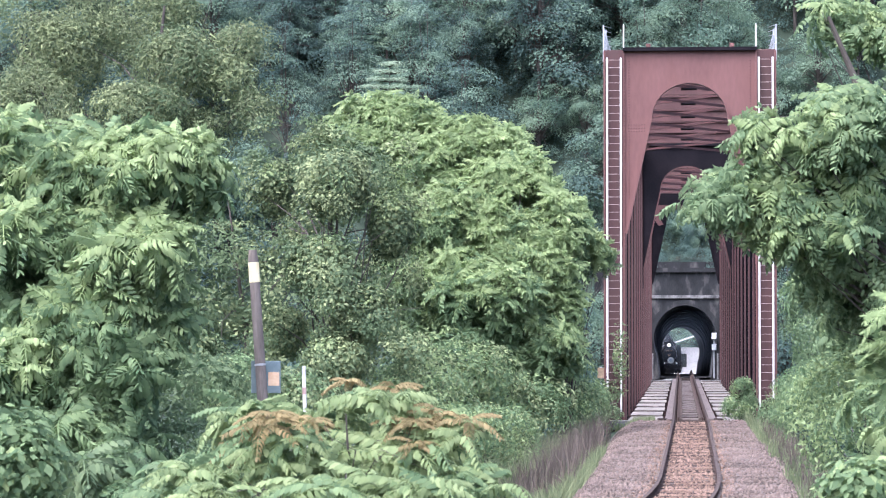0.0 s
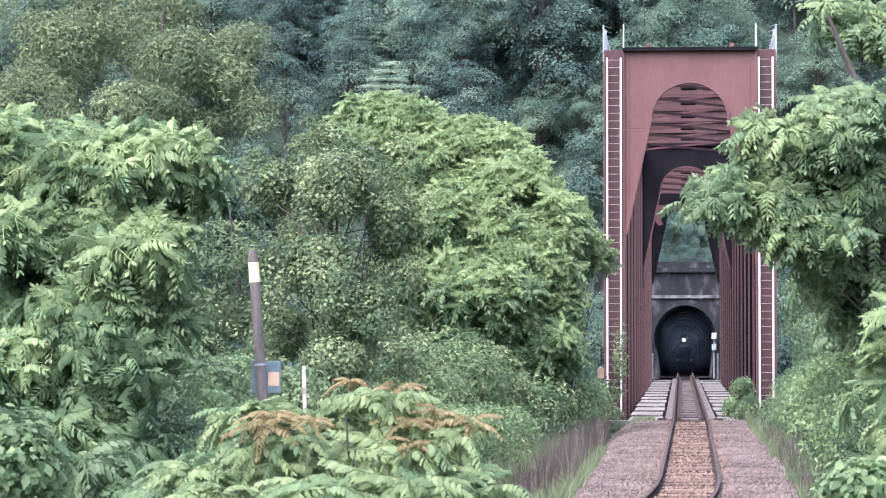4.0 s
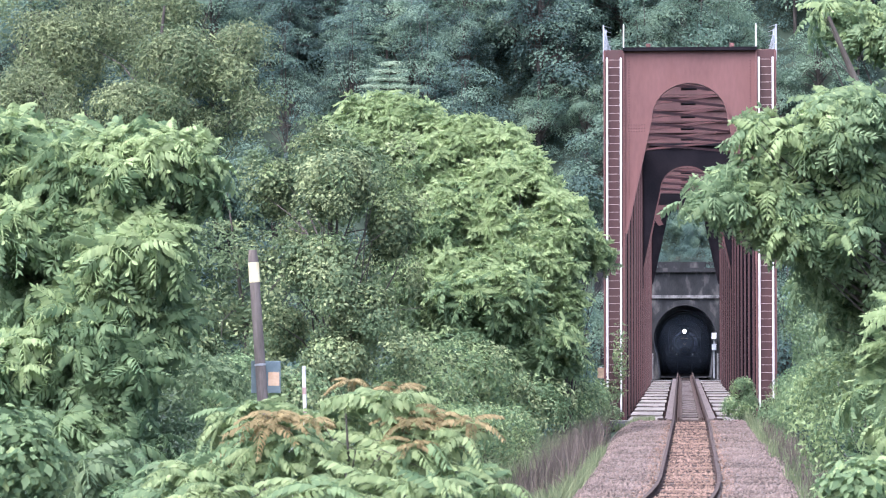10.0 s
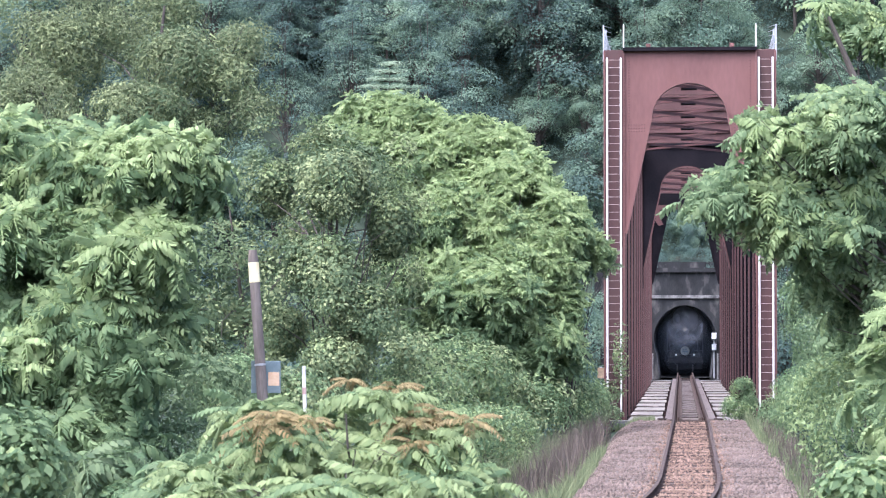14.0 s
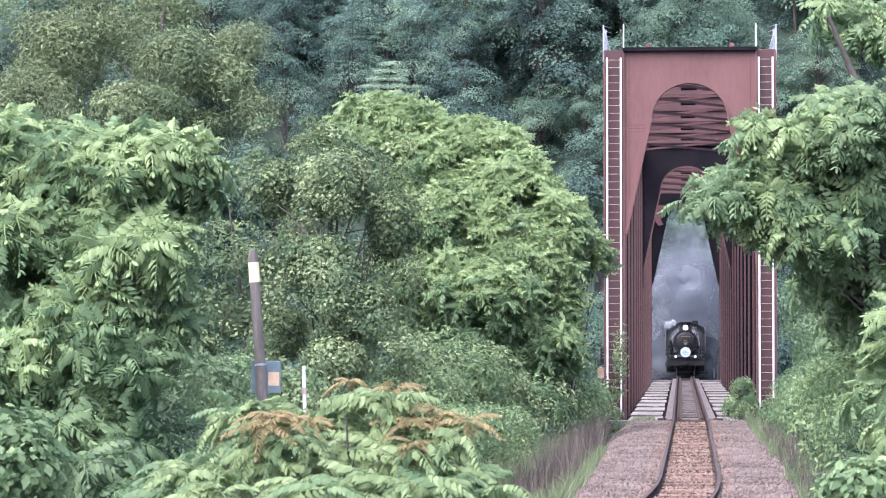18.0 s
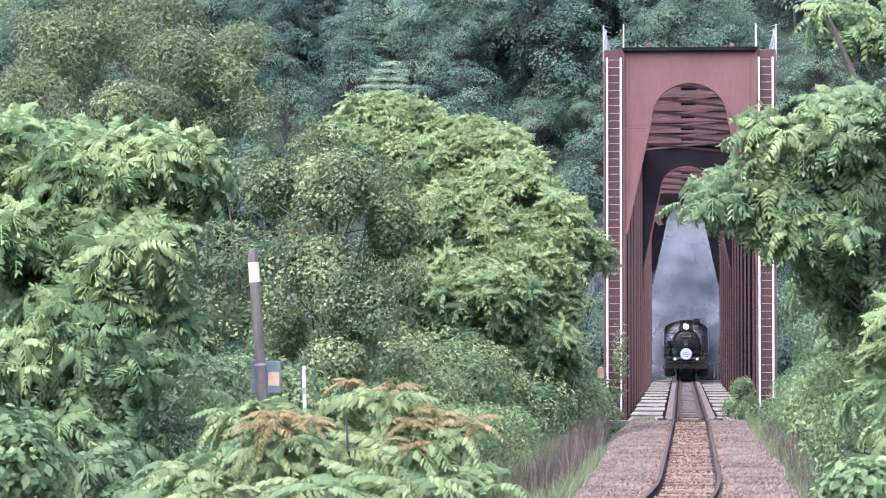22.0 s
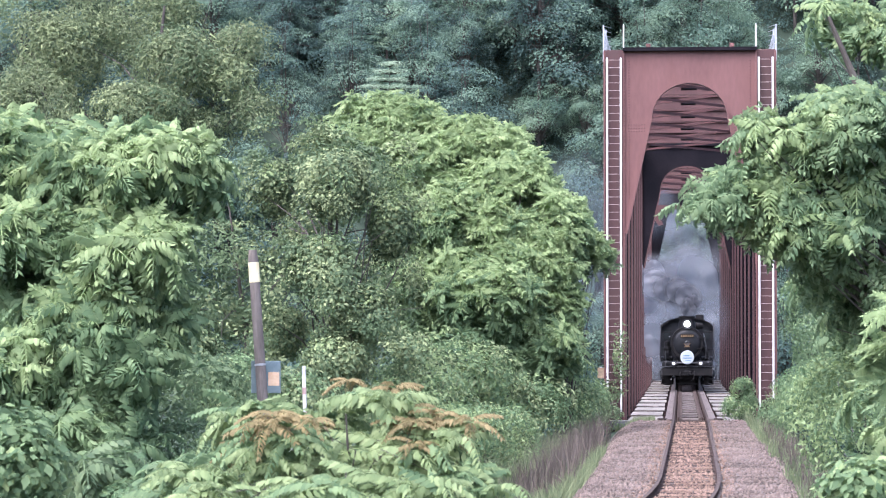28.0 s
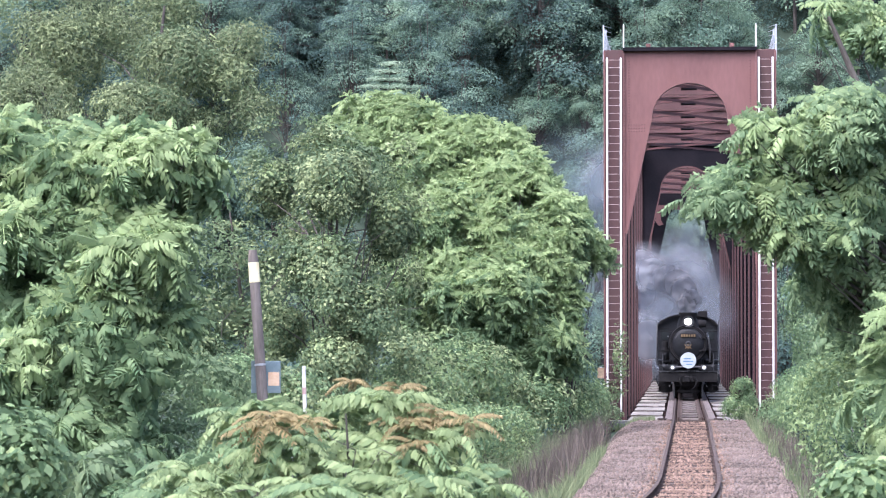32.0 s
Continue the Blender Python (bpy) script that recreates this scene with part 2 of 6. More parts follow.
STEAM_WHITE = smoke("white_steam", (0.7, 0.72, 0.76), 0.4, 1.8)
SMOKE_THIN = smoke("thin_grey_smoke", (0.2, 0.22, 0.245), 0.3, 1.2)
SMOKE_HAZE = smoke("thin_blue_smoke", (0.2, 0.245, 0.275), 0.19, 1.0)


# ---- mesh tools ----
class Mesh:
    """Collects boxes, tubes, plates and so on into one mesh."""

    def __init__(self):
        self.v, self.f, self.s = [], [], []

    def add(self, verts, faces, slot=0):
        o = len(self.v)
        self.v.extend(tuple(p) for p in verts)
        self.f.extend(tuple(i + o for i in f) for f in faces)
        self.s.extend([slot] * len(faces))
        return self

    def box(self, x0, x1, y0, y1, z0, z1, slot=0, bevel=0.0):
        if bevel:
            bm = bmesh.new()
            bmesh.ops.create_cube(bm, size=1.0)
            for q in bm.verts:
                q.co = ((x0 + x1) / 2 + q.co.x * (x1 - x0), (y0 + y1) / 2 + q.co.y * (y1 - y0), (z0 + z1) / 2 + q.co.z * (z1 - z0))
            bmesh.ops.bevel(bm, geom=bm.edges[:], offset=bevel, segments=2, affect="EDGES", profile=0.5)
            bm.verts.index_update()
            self.add([q.co[:] for q in bm.verts], [[q.index for q in f.verts] for f in bm.faces], slot)
            bm.free()
            return self
        p = [(x, y, z) for x in (x0, x1) for y in (y0, y1) for z in (z0, z1)]
        return self.add(p, [(0, 1, 3, 2), (4, 6, 7, 5), (0, 4, 5, 1), (2, 3, 7, 6), (0, 2, 6, 4), (1, 5, 7, 3)], slot)

    def tube(self, points, radii, n=8, slot=0, caps=True):
        """A tapered tube through the points."""
        rings = []
        pts = [Vector(p) for p in points]
        for i, p in enumerate(pts):
            way = (pts[min(i + 1, len(pts) - 1)] - pts[max(i - 1, 0)]).normalized()
            side = way.cross(Vector((0, 0, 1)) if abs(way.z) < 0.9 else Vector((1, 0, 0))).normalized()
            up = side.cross(way)
            r = radii[i] if hasattr(radii, "__len__") else radii
            rings.append([p + (side * math.cos(a) + up * math.sin(a)) * r for a in (2 * math.pi * k / n for k in range(n))])
        faces = [(i * n + k, i * n + (k + 1) % n, (i + 1) * n + (k + 1) % n, (i + 1) * n + k) for i in range(len(pts) - 1) for k in range(n)]
        if caps:
            faces += [tuple(range(n - 1, -1, -1)), tuple((len(pts) - 1) * n + k for k in range(n))]
        return self.add([q for r in rings for q in r], faces, slot)

    def lathe(self, profile, centre, axis="y", n=32, slot=0):
        """Turns (radius, along) pairs about an axis through centre."""
        c = Vector(centre)
        verts = []
        for r, a in profile:
            for k in range(n):
                u, w = r * math.cos(2 * math.pi * k / n), r * math.sin(2 * math.pi * k / n)
                verts.append(c + Vector({"y": (u, a, w), "z": (u, w, a), "x": (a, u, w)}[axis]))
        faces = [(i * n + k, i * n + (k + 1) % n, (i + 1) * n + (k + 1) % n, (i + 1) * n + k) for i in range(len(profile) - 1) for k in range(n)]
        return self.add(verts, faces, slot)

    def prism(self, outline, y0, y1, slot=0):
        """An (x, z) outline drawn out from y0 to y1."""
        n = len(outline)
        verts = [(x, y0, z) for x, z in outline] + [(x, y1, z) for x, z in outline]
        faces = [tuple(range(n)), tuple(range(2 * n - 1, n - 1, -1))] + [(k, k + n, (k + 1) % n + n, (k + 1) % n) for k in range(n)]
        return self.add(verts, faces, slot)


def link_mesh(name, data, materials, smooth=False):
    me = bpy.data.meshes.new(name)
    me.from_pydata(data.v, [], data.f)
    for m in materials:
        me.materials.append(m)
    if len(materials) > 1:
        me.polygons.foreach_set("material_index", np.array(data.s, dtype=np.int32))
    bm = bmesh.new()
    bm.from_mesh(me)
    bmesh.ops.recalc_face_normals(bm, faces=bm.faces)
    bm.to_mesh(me)
    bm.free()
    if smooth:
        me.shade_smooth()
        me.set_sharp_from_angle(angle=radians(40))
    me.update()
    return me


def part(name, data, materials, parent=None, label="", smooth=False):
    """Links one mesh under its thing (or on its own)."""
    if not isinstance(materials, (list, tuple)):
        materials = [materials]
    ob = new(name, link_mesh(name, data, materials, smooth) if isinstance(data, Mesh) else data)
    if parent:
        ob.parent = parent
    return tagged(ob, label)


def empty(name, x, y, z, label, category, group="", kind=""):
    ob = new(name)
    ob.empty_display_size = 0.2
    ob.matrix_basis = pose(x, y, z)
    return tagged(ob, label, category, group, kind)


def raw_mesh(name, verts, tris, materials, slots=None):
    """A large mesh of triangles from arrays."""
    me = bpy.data.meshes.new(name)
    n = len(tris)
    me.vertices.add(len(verts))
    me.vertices.foreach_set("co", np.ascontiguousarray(verts, dtype=np.float32).ravel())
    me.loops.add(n * 3)
    me.loops.foreach_set("vertex_index", np.ascontiguousarray(tris, dtype=np.int32).ravel())
    me.polygons.add(n)
    me.polygons.foreach_set("loop_start", np.arange(0, n * 3, 3, dtype=np.int32))
    for m in materials:
        me.materials.append(m)
    if slots is not None:
        me.polygons.foreach_set("material_index", np.ascontiguousarray(slots, dtype=np.int32))
    me.update(calc_edges=True)
    return me


# ---- foliage ----
def leaf_blades(base, way, side, length, width, bend=0.25, coarse=False):
    """Leaf blades of four triangles each (two when coarse); base, way and side are (n, 3) arrays, length and width (n,)."""
    n = len(base)
    L, W = length[:, None], width[:, None]
    up = np.cross(side, way)
    if coarse:
        v = np.stack([base, base + way * L * 0.45 + side * W * 0.5, base + way * L - up * L * bend, base + way * L * 0.45 - side * W * 0.5], 1).reshape(-1, 3)
        return v, (np.arange(n)[:, None, None] * 4 + np.array([[0, 1, 2], [0, 2, 3]])[None]).reshape(-1, 3)
    p0 = base
    c1 = base + way * L * 0.33 + up * L * 0.05
    c2 = base + way * L * 0.72 - up * L * bend * 0.25
    p5 = base + way * L * 0.98 - up * L * bend
    v = np.stack([p0, c1 - side * W * 0.5, c1 + side * W * 0.5, c2 - side * W * 0.4, c2 + side * W * 0.4, p5], axis=1).reshape(-1, 3)
    t = np.array([[0, 2, 1], [1, 2, 4], [1, 4, 3], [3, 4, 5]])
    return v, (np.arange(n)[:, None, None] * 6 + t[None]).reshape(-1, 3)


def unit(a):
    return a / np.maximum(np.linalg.norm(a, axis=-1, keepdims=True), 1e-9)


def frond(rng, pairs, length, leaf_l, leaf_w, droop, coarse=False):
    """A pinnate leaf along +x."""
    t = np.linspace(0.18, 1.0, pairs)
    pos = np.stack([length * t * (1 - 0.12 * droop * t), 0.03 * length * np.sin(3 * t + rng.uniform(0, 6)), length * (0.25 * t - droop * t ** 2)], 1)
    base, way, side, size = [], [], [], []
    hang = rng.uniform(-0.75, -0.15)
    for i in range(pairs):
        tang = pos[min(i + 1, pairs - 1)] - pos[max(i - 1, 0)]
        tang = tang / np.linalg.norm(tang)
        for s in (-1, 1):
            w = np.array([0, s * rng.uniform(0.8, 0.95), 0]) + tang * rng.uniform(0.35, 0.6) + np.array([0, 0, hang + rng.uniform(-0.12, 0.12)])
            base.append(pos[i] + rng.normal(0, 0.006, 3) * length)
            way.append(w)
            side.append(np.cross(w, [0, 0, 1]) + rng.normal(0, 0.08, 3))
            size.append(leaf_l * (0.75 + 0.45 * math.sin(math.pi * min(1, 0.25 + 0.65 * t[i]))) * rng.uniform(0.85, 1.15))
    base.append(pos[-1]); way.append(tang); side.append(np.array([0, 1.0, 0])); size.append(leaf_l * 0.9)
    base, way, side, size = np.array(base), unit(np.array(way)), np.array(side), np.array(size)
    side = unit(side - way * (side * way).sum(1, keepdims=True))
    v, f = leaf_blades(base, way, side, size, size * leaf_w, 0.25, coarse)
    if coarse:
        return v, f
    rv, rf = [], []
    for i in range(pairs - 1):
        o = len(rv)
        r = 0.008
        rv += [pos[i] + (0, r, 0), pos[i] - (0, r, 0), pos[i + 1] + (0, r * 0.7, 0), pos[i + 1] - (0, r * 0.7, 0)]
        rf += [(o, o + 1, o + 3), (o, o + 3, o + 2)]
    f = np.concatenate([f, np.array(rf) + len(v)])
    v = np.concatenate([v, np.array(rv)])
    return v, f


def rosette(rng, count=9, pairs=7, length=0.6, leaf_l=0.15, leaf_w=0.34, low=-10, high=65, coarse=False, droop=(0.35, 0.75)):
    """Pinnate leaves spread round a shoot that points along +z."""
    vs, fs, o = [], [], 0
    for i in range(count):
        v, f = frond(rng, pairs, length * rng.uniform(0.75, 1.15), leaf_l, leaf_w, rng.uniform(*droop), coarse)
        e = radians(low + (high - low) * (i + 0.5) / count + rng.uniform(-8, 8))
        a = i * 2.4 + rng.uniform(-0.3, 0.3)
        m = np.array((Matrix.Rotation(a, 3, "Z") @ Matrix.Rotation(-e, 3, "Y")))
        vs.append(v @ m.T)
        fs.append(f + o)
        o += len(v)
    return np.concatenate(vs), np.concatenate(fs)


def pad(rng, count, radius, leaf_l, leaf_w=0.6, flat=0.6, loose=0.35, hang=0.35):
    """A clump about +z: leaves laid over a dome like tiles, tips outward and down."""
    d = unit(rng.normal(0, 1, (count, 3)) + (0, 0, 0.7))
    d[:, 2] = np.where(d[:, 2] < -0.3, -d[:, 2], d[:, 2])
    base = d * (radius, radius, radius * flat) * (1.05 - 0.5 * rng.random(count) ** 2)[:, None]
    n = unit(d * 0.55 + (0, 0, 0.75) + rng.normal(0, loose, (count, 3)))
    way = d * (1, 1, 0) + rng.normal(0, 0.55, (count, 3)) - np.array((0, 0, hang))
    way = unit(way - n * (way * n).sum(1, keepdims=True))
    size = leaf_l * rng.uniform(0.6, 1.25, count)
    return leaf_blades(base, way, np.cross(way, n), size, size * leaf_w, 0.15, True)


def scatter(rng, templates, points, axes, scales):
    """Sets a template at every point, its +z along the axis and turned at random."""
    vs, fs, ids, o = [], [], [], 0
    for i in range(len(points)):
        v, f = templates[int(rng.integers(len(templates)))]
        z = axes[i] / np.linalg.norm(axes[i])
        a = rng.normal(0, 1, 3)
        x = a - z * (a @ z)
        x /= np.linalg.norm(x)
        y = np.cross(z, x)
        vs.append((v * scales[i]) @ np.stack([x, y, z]) + points[i])
        fs.append(f + o)
        ids.append(np.full(len(f), i))
        o += len(v)
    return np.concatenate(vs), np.concatenate(fs), np.concatenate(ids)


def crown_points(rng, lobes, per_area, depth=0.45, up=0.6):
    """Shoot points and their directions over the upper and outer parts of ellipsoid lobes (x, y, z, rx, ry, rz)."""
    pts, axs = [], []
    for x, y, z, rx, ry, rz in lobes:
        area = 4 * math.pi * ((rx * ry) ** 1.6 / 3 + (rx * rz) ** 1.6 / 3 + (ry * rz) ** 1.6 / 3) ** (1 / 1.6)
        n = max(4, int(area * per_area))
        d = unit(rng.normal(0, 1, (n, 3)) + (0, 0, 0.15))
        r = (1 - depth * rng.random(n) ** 1.7) * rng.uniform(0.86, 1.16, n)
        p = d * r[:, None] * (rx, ry, rz) + (x, y, z)
        a = unit(d) + (0, 0, up)
        pts.append(p)
        axs.append(a)
    return np.concatenate(pts), np.concatenate(axs)


def branches(rng, base, lobes, girth=0.16, twigs=5):
    """A tapered trunk with limbs that reach into the lobes."""
    m = Mesh()
    b = Vector(base)
    top = Vector((sum(q[0] for q in lobes) / len(lobes), sum(q[1] for q in lobes) / len(lobes), max(q[2] for q in lobes)))
    fork = b.lerp(top, 0.45) + Vector(rng.normal(0, 0.15, 3))
    m.tube([b, b.lerp(fork, 0.5) + Vector(rng.normal(0, 0.08, 3)), fork, fork.lerp(top, 0.6), top], [girth, girth * 0.85, girth * 0.65, girth * 0.4, girth * 0.12], 8)
    for x, y, z, rx, ry, rz in lobes:
        for k in range(twigs):
            s = b.lerp(top, float(rng.uniform(0.25, 0.8)))
            e = Vector((x, y, z)) + Vector(rng.normal(0, 0.5, 3) * (rx, ry, rz))
            mid = s.lerp(e, 0.5) + Vector((0, 0, 0.25)) + Vector(rng.normal(0, 0.12, 3))
            g = girth * float(rng.uniform(0.1, 0.22))
            m.tube([s, mid, e], [g, g * 0.6, g * 0.15], 5, caps=False)
    return m


SWAYING = []


def tree(name, label, base, lobes, templates, per_area, materials, pick, seed, girth=0.16, category="tree", scale=(0.85, 1.2), depth=0.45, up=0.6, group="", sway=0.0, tips=None, gaps=None):
    """A tree or shrub with a trunk and a crown. pick gives the material slot of each shoot from its height in the crown and chance."""
    rng = np.random.default_rng(seed)
    ob = empty(name, *base, label, category, group)
    loc = [(x - base[0], y - base[1], z - base[2], rx, ry, rz) for x, y, z, rx, ry, rz in lobes]
    part("trunk", branches(rng, (0, 0, -0.3), loc, girth), BARK, ob, smooth=True)
    for lobe in loc:
        p, a = crown_points(rng, [lobe], per_area, depth, up)
        if gaps:
            # hollows where the leaves sit deeper
            often, level, sink = (*gaps, 0.5)[:3]
            k = np.array([noise.noise(Vector((q[0], q[1] * 0.3, q[2] * 0.7)) * often + Vector((seed, 0, 0))) for q in p])
            sunk = (k < level)[:, None]
            p = np.where(sunk, np.array(lobe[:3]) + (p - lobe[:3]) * sink, p)
        size = rng.uniform(*scale, len(p))
        slot = pick(rng, p, loc) if pick else np.zeros(len(p), dtype=np.int32)
        if tips:
            # small new shoots that stand above the highest leaves
            share, above, tip_slot = tips
            q = (p[:, 2] > above) & (rng.random(len(p)) < share)
            p = np.concatenate([p, p[q] + (0, 0, 0.16) + rng.normal(0, 0.06, (q.sum(), 3))])
            a = np.concatenate([a, a[q] * 0.3 + (0, 0, 1)])
            size = np.concatenate([size, rng.uniform(0.35, 0.6, q.sum())])
            slot = np.concatenate([slot, np.full(q.sum(), tip_slot)])
        v, f, ids = scatter(rng, templates, p, a, size)
        slots = slot[ids]
        fol = part("crown_branch" if len(loc) > 1 else "crown", raw_mesh("crown", v, f, materials, slots), None, ob)
        if sway:
            SWAYING.append((fol, sway, len(SWAYING)))
    return ob


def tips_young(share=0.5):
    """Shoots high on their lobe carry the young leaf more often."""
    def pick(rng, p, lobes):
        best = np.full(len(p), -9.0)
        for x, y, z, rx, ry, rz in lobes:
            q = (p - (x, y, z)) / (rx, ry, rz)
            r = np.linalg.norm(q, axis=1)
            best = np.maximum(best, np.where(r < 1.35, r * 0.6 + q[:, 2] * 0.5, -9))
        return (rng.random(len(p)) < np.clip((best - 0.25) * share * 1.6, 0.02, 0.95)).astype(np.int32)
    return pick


# ---- the track's line ----
GAUGE = 0.565


def track_x(d):
    if d > 325:
        return -(d - 325) ** 2 / 352
    if d < 62:
        return -0.15 - (62 - d) ** 2 / 400
    if d < 103:
        return -0.15 * (103 - d) / 41
    return 0.0


def track_z(d):
    return -0.018 * (d - 265) if d > 265 else 0.0


BRIDGE_NEAR, BRIDGE_MID, BRIDGE_FAR = 107.0, 160.0, 207.0
MOUTH_NEAR, MOUTH_FAR = 241.5, 341.0


# ---- ground ----
def ground_z(x, y):
    """Embankment by the line, a river gorge under the bridge, a steep wooded hill behind it, a level yard beyond the hill."""
    n = noise.noise(Vector((x * 0.05, y * 0.05, 0))) * 1.2
    side = max(0.0, abs(x - track_x(max(y, 0))) - 2.3)
    bank = -0.30 - min(1.6, side * 0.5) + n * min(1.0, side * 0.2)
    gorge = -16 + n
    if y < 108:
        z = bank
    elif y < 124:
        z = bank + (gorge - bank) * (y - 108) / 16
    elif y < 195:
        z = gorge
    elif y < 226:
        k = (y - 195) / 31
        z = gorge + (-0.6 - gorge) * k * k
    else:
        z = -0.6
    if y > MOUTH_NEAR - 3:
        hill = min((y - MOUTH_NEAR + 3) * 1.1, 9 + (y - MOUTH_NEAR) * 0.75, 70) + n * 2
        if y > 300:
            near_yard = max(0.0, 1 - abs(x + 8) / 60)
            cut = max(0.0, min(1.0, (y - 318) / 24)) * (1 if near_yard > 0 else 0)
            if abs(x) < 55:
                hill = hill * (1 - cut) + (-2.0) * cut
        z = max(z, hill) if y < 318 else hill
        if y > 430:
            z = max(z, (y - 430) * 0.5 - 2)
    return z


def build_ground():
    xs = sorted({*range(-200, -40, 10), *range(-40, -10, 3), *[-10 + 0.8 * i for i in range(26)], *range(11, 41, 3), *range(41, 201, 10), -4000, -1500, -600, 600, 1500, 4000})
    ys = sorted({*range(-200, 0, 20), *range(0, 100, 4), *range(100, 128, 2), *range(128, 190, 6), *range(190, 226, 3), *[226 + i for i in range(28)], *range(254, 336, 4), *[336 + i for i in range(12)], *range(350, 460, 6), *range(460, 800, 40), -4000, -1500, -600, 1200, 2500, 4500})
    m = Mesh()
    v = [(x, y, ground_z(x, y) if abs(x) < 5000 else 0) for y in ys for x in xs]
    f = []
    w = len(xs)
    for j in range(len(ys) - 1):
        for i in range(w - 1):
            cx, cy = (xs[i] + xs[i + 1]) / 2, (ys[j] + ys[j + 1]) / 2
            if abs(cx - track_x(cy)) < 3.6 and (MOUTH_NEAR - 4 < cy < MOUTH_NEAR + 5 or MOUTH_FAR - 22 < cy < MOUTH_FAR + 6):
                continue
            f.append((j * w + i, j * w + i + 1, (j + 1) * w + i + 1, (j + 1) * w + i))
    m.add(v, f)
    ob = part("ground", m, EARTH, smooth=True)
    tagged(ob, "dark earth bank and wooded hillside around the line", "ground", kind="structure")
    # the river below
    r = part("water", Mesh().add([(-300, 120, -14.5), (300, 120, -14.5), (300, 200, -14.5), (-300, 200, -14.5)], [(0, 1, 2, 3)]), WATER)
    tagged(r, "dark green river under the bridge", "river", kind="structure")


build_ground()


def build_ballast():
    m = Mesh()
    ds = [20 + 2 * i for i in range(42)] + [103.2, 104.3]
    prof = [(-3.3, -1.0), (-2.05, -0.18), (-1.75, -0.07), (-0.8, -0.07), (-0.5, -0.13), (0.5, -0.13), (0.8, -0.07), (1.75, -0.07), (2.05, -0.18), (3.3, -1.0)]
    v = [(track_x(d) + x, d, z) for d in ds for x, z in prof]
    n = len(prof)
    m.add(v, [(j * n + i, j * n + i + 1, (j + 1) * n + i + 1, (j + 1) * n + i) for j in range(len(ds) - 1) for i in range(n - 1)])
    bed = tagged(part("track_bed", m, BALLAST, smooth=True), "brownish pink ballast bed on a low embankment", "track bed", kind="structure")
    # loose stones
    rng = np.random.default_rng(5)
    n = 26000
    d = 46 + 58 * rng.random(n) ** 1.5
    off = rng.uniform(-2.3, 2.3, n)
    keep = np.abs(np.abs(off) - GAUGE) > 0.09
    d, off = d[keep], off[keep]
    z = np.interp(off, [p[0] for p in prof], [p[1] for p in prof]) + 0.005
    c = np.stack([np.array([track_x(q) for q in d]) + off, d, z], 1)
    o = np.array([(1, 0, 0), (-1, 0, 0), (0, 1, 0), (0, -1, 0), (0, 0, 1), (0, 0, -1)], dtype=float)
    t = np.array([(0, 2, 4), (2, 1, 4), (1, 3, 4), (3, 0, 4), (2, 0, 5), (1, 2, 5), (3, 1, 5), (0, 3, 5)])
    s = rng.uniform(0.018, 0.042, (len(c), 1, 1)) * rng.uniform(0.6, 1.3, (len(c), 6, 1))
    v = (c[:, None, :] + o[None] * s * rng.uniform(0.6, 1.2, (len(c), 1, 3)) + rng.normal(0, 0.006, (len(c), 6, 3))).reshape(-1, 3)
    f = (np.arange(len(c))[:, None, None] * 6 + t[None]).reshape(-1, 3)
    st = part("ballast_stones", raw_mesh("ballast_stones", v, f, [STONE, STONE_RUST], np.repeat((np.abs(off) < 0.75 + rng.normal(0, 0.12, len(off))).astype(np.int32), 8)), None)
    tagged(st, "loose pinkish grey ballast stones beside the rails", "ballast", kind="stuff")


build_ballast()


# ---- rails ----
RAIL = [(-0.064, 0.0), (-0.064, 0.012), (-0.012, 0.03), (-0.012, 0.1), (-0.034, 0.112), (-0.034, 0.138), (0.034, 0.138), (0.034, 0.112), (0.012, 0.1), (0.012, 0.03), (0.064, 0.012), (0.064, 0.0)]


def rail(offset, d0, d1, step, drop=0.0):
    m = Mesh()
    ds = [d0 + (d1 - d0) * i / max(1, round((d1 - d0) / step)) for i in range(round((d1 - d0) / step) + 1)]
    n = len(RAIL)
    m.add([(track_x(d) + offset + x, d, track_z(d) + z - 0.138 - drop) for d in ds for x, z in RAIL],
          [])
    for j in range(len(ds) - 1):
        for i in range(n):
            k = (i + 1) % n
            m.f.append((j * n + i, j * n + k, (j + 1) * n + k, (j + 1) * n + i))
            m.s.append(1 if i == 5 else 0)
    m.f += [tuple(range(n)), tuple((len(ds) - 1) * n + i for i in range(n))]
    m.s += [0, 0]
    return m


for name, off in (("rail", -GAUGE), ("rail", GAUGE)):
    ob = part(name, rail(off, 20, 345, 2.0), [RAIL_SIDE, RAIL_TOP])
    tagged(ob, "rust-sided steel running rail with a worn bright head", "rail", "running rails")
for off in (-0.40, 0.40):
    ob = part("guard_rail", rail(off, 105.5, 228, 4.0, 0.01), [RAIL_SIDE, RAIL_SIDE])
    tagged(ob, "rusty brown guard rail inside the running rail", "rail", "guard rails")


# ---- the bridge ----
PITCH = (BRIDGE_MID - BRIDGE_NEAR) / 7


def arch_outline(half, top, foot, spring_z, r, knee_z):
    """The outline of a portal plate with an arched opening whose sides flare to the posts."""
    pts = [(-half, top), (-half, foot), (-half + 0.04, foot)]
    pts.append((-half + 0.04, knee_z))
    for k in range(0, 19):
        a = math.pi - math.pi * k / 18
        pts.append((r * math.cos(a), spring_z + r * 0.92 * math.sin(a)))
    pts += [(half - 0.04, knee_z), (half - 0.04, foot), (half, foot), (half, top)]
    return pts


TOP = 12.55


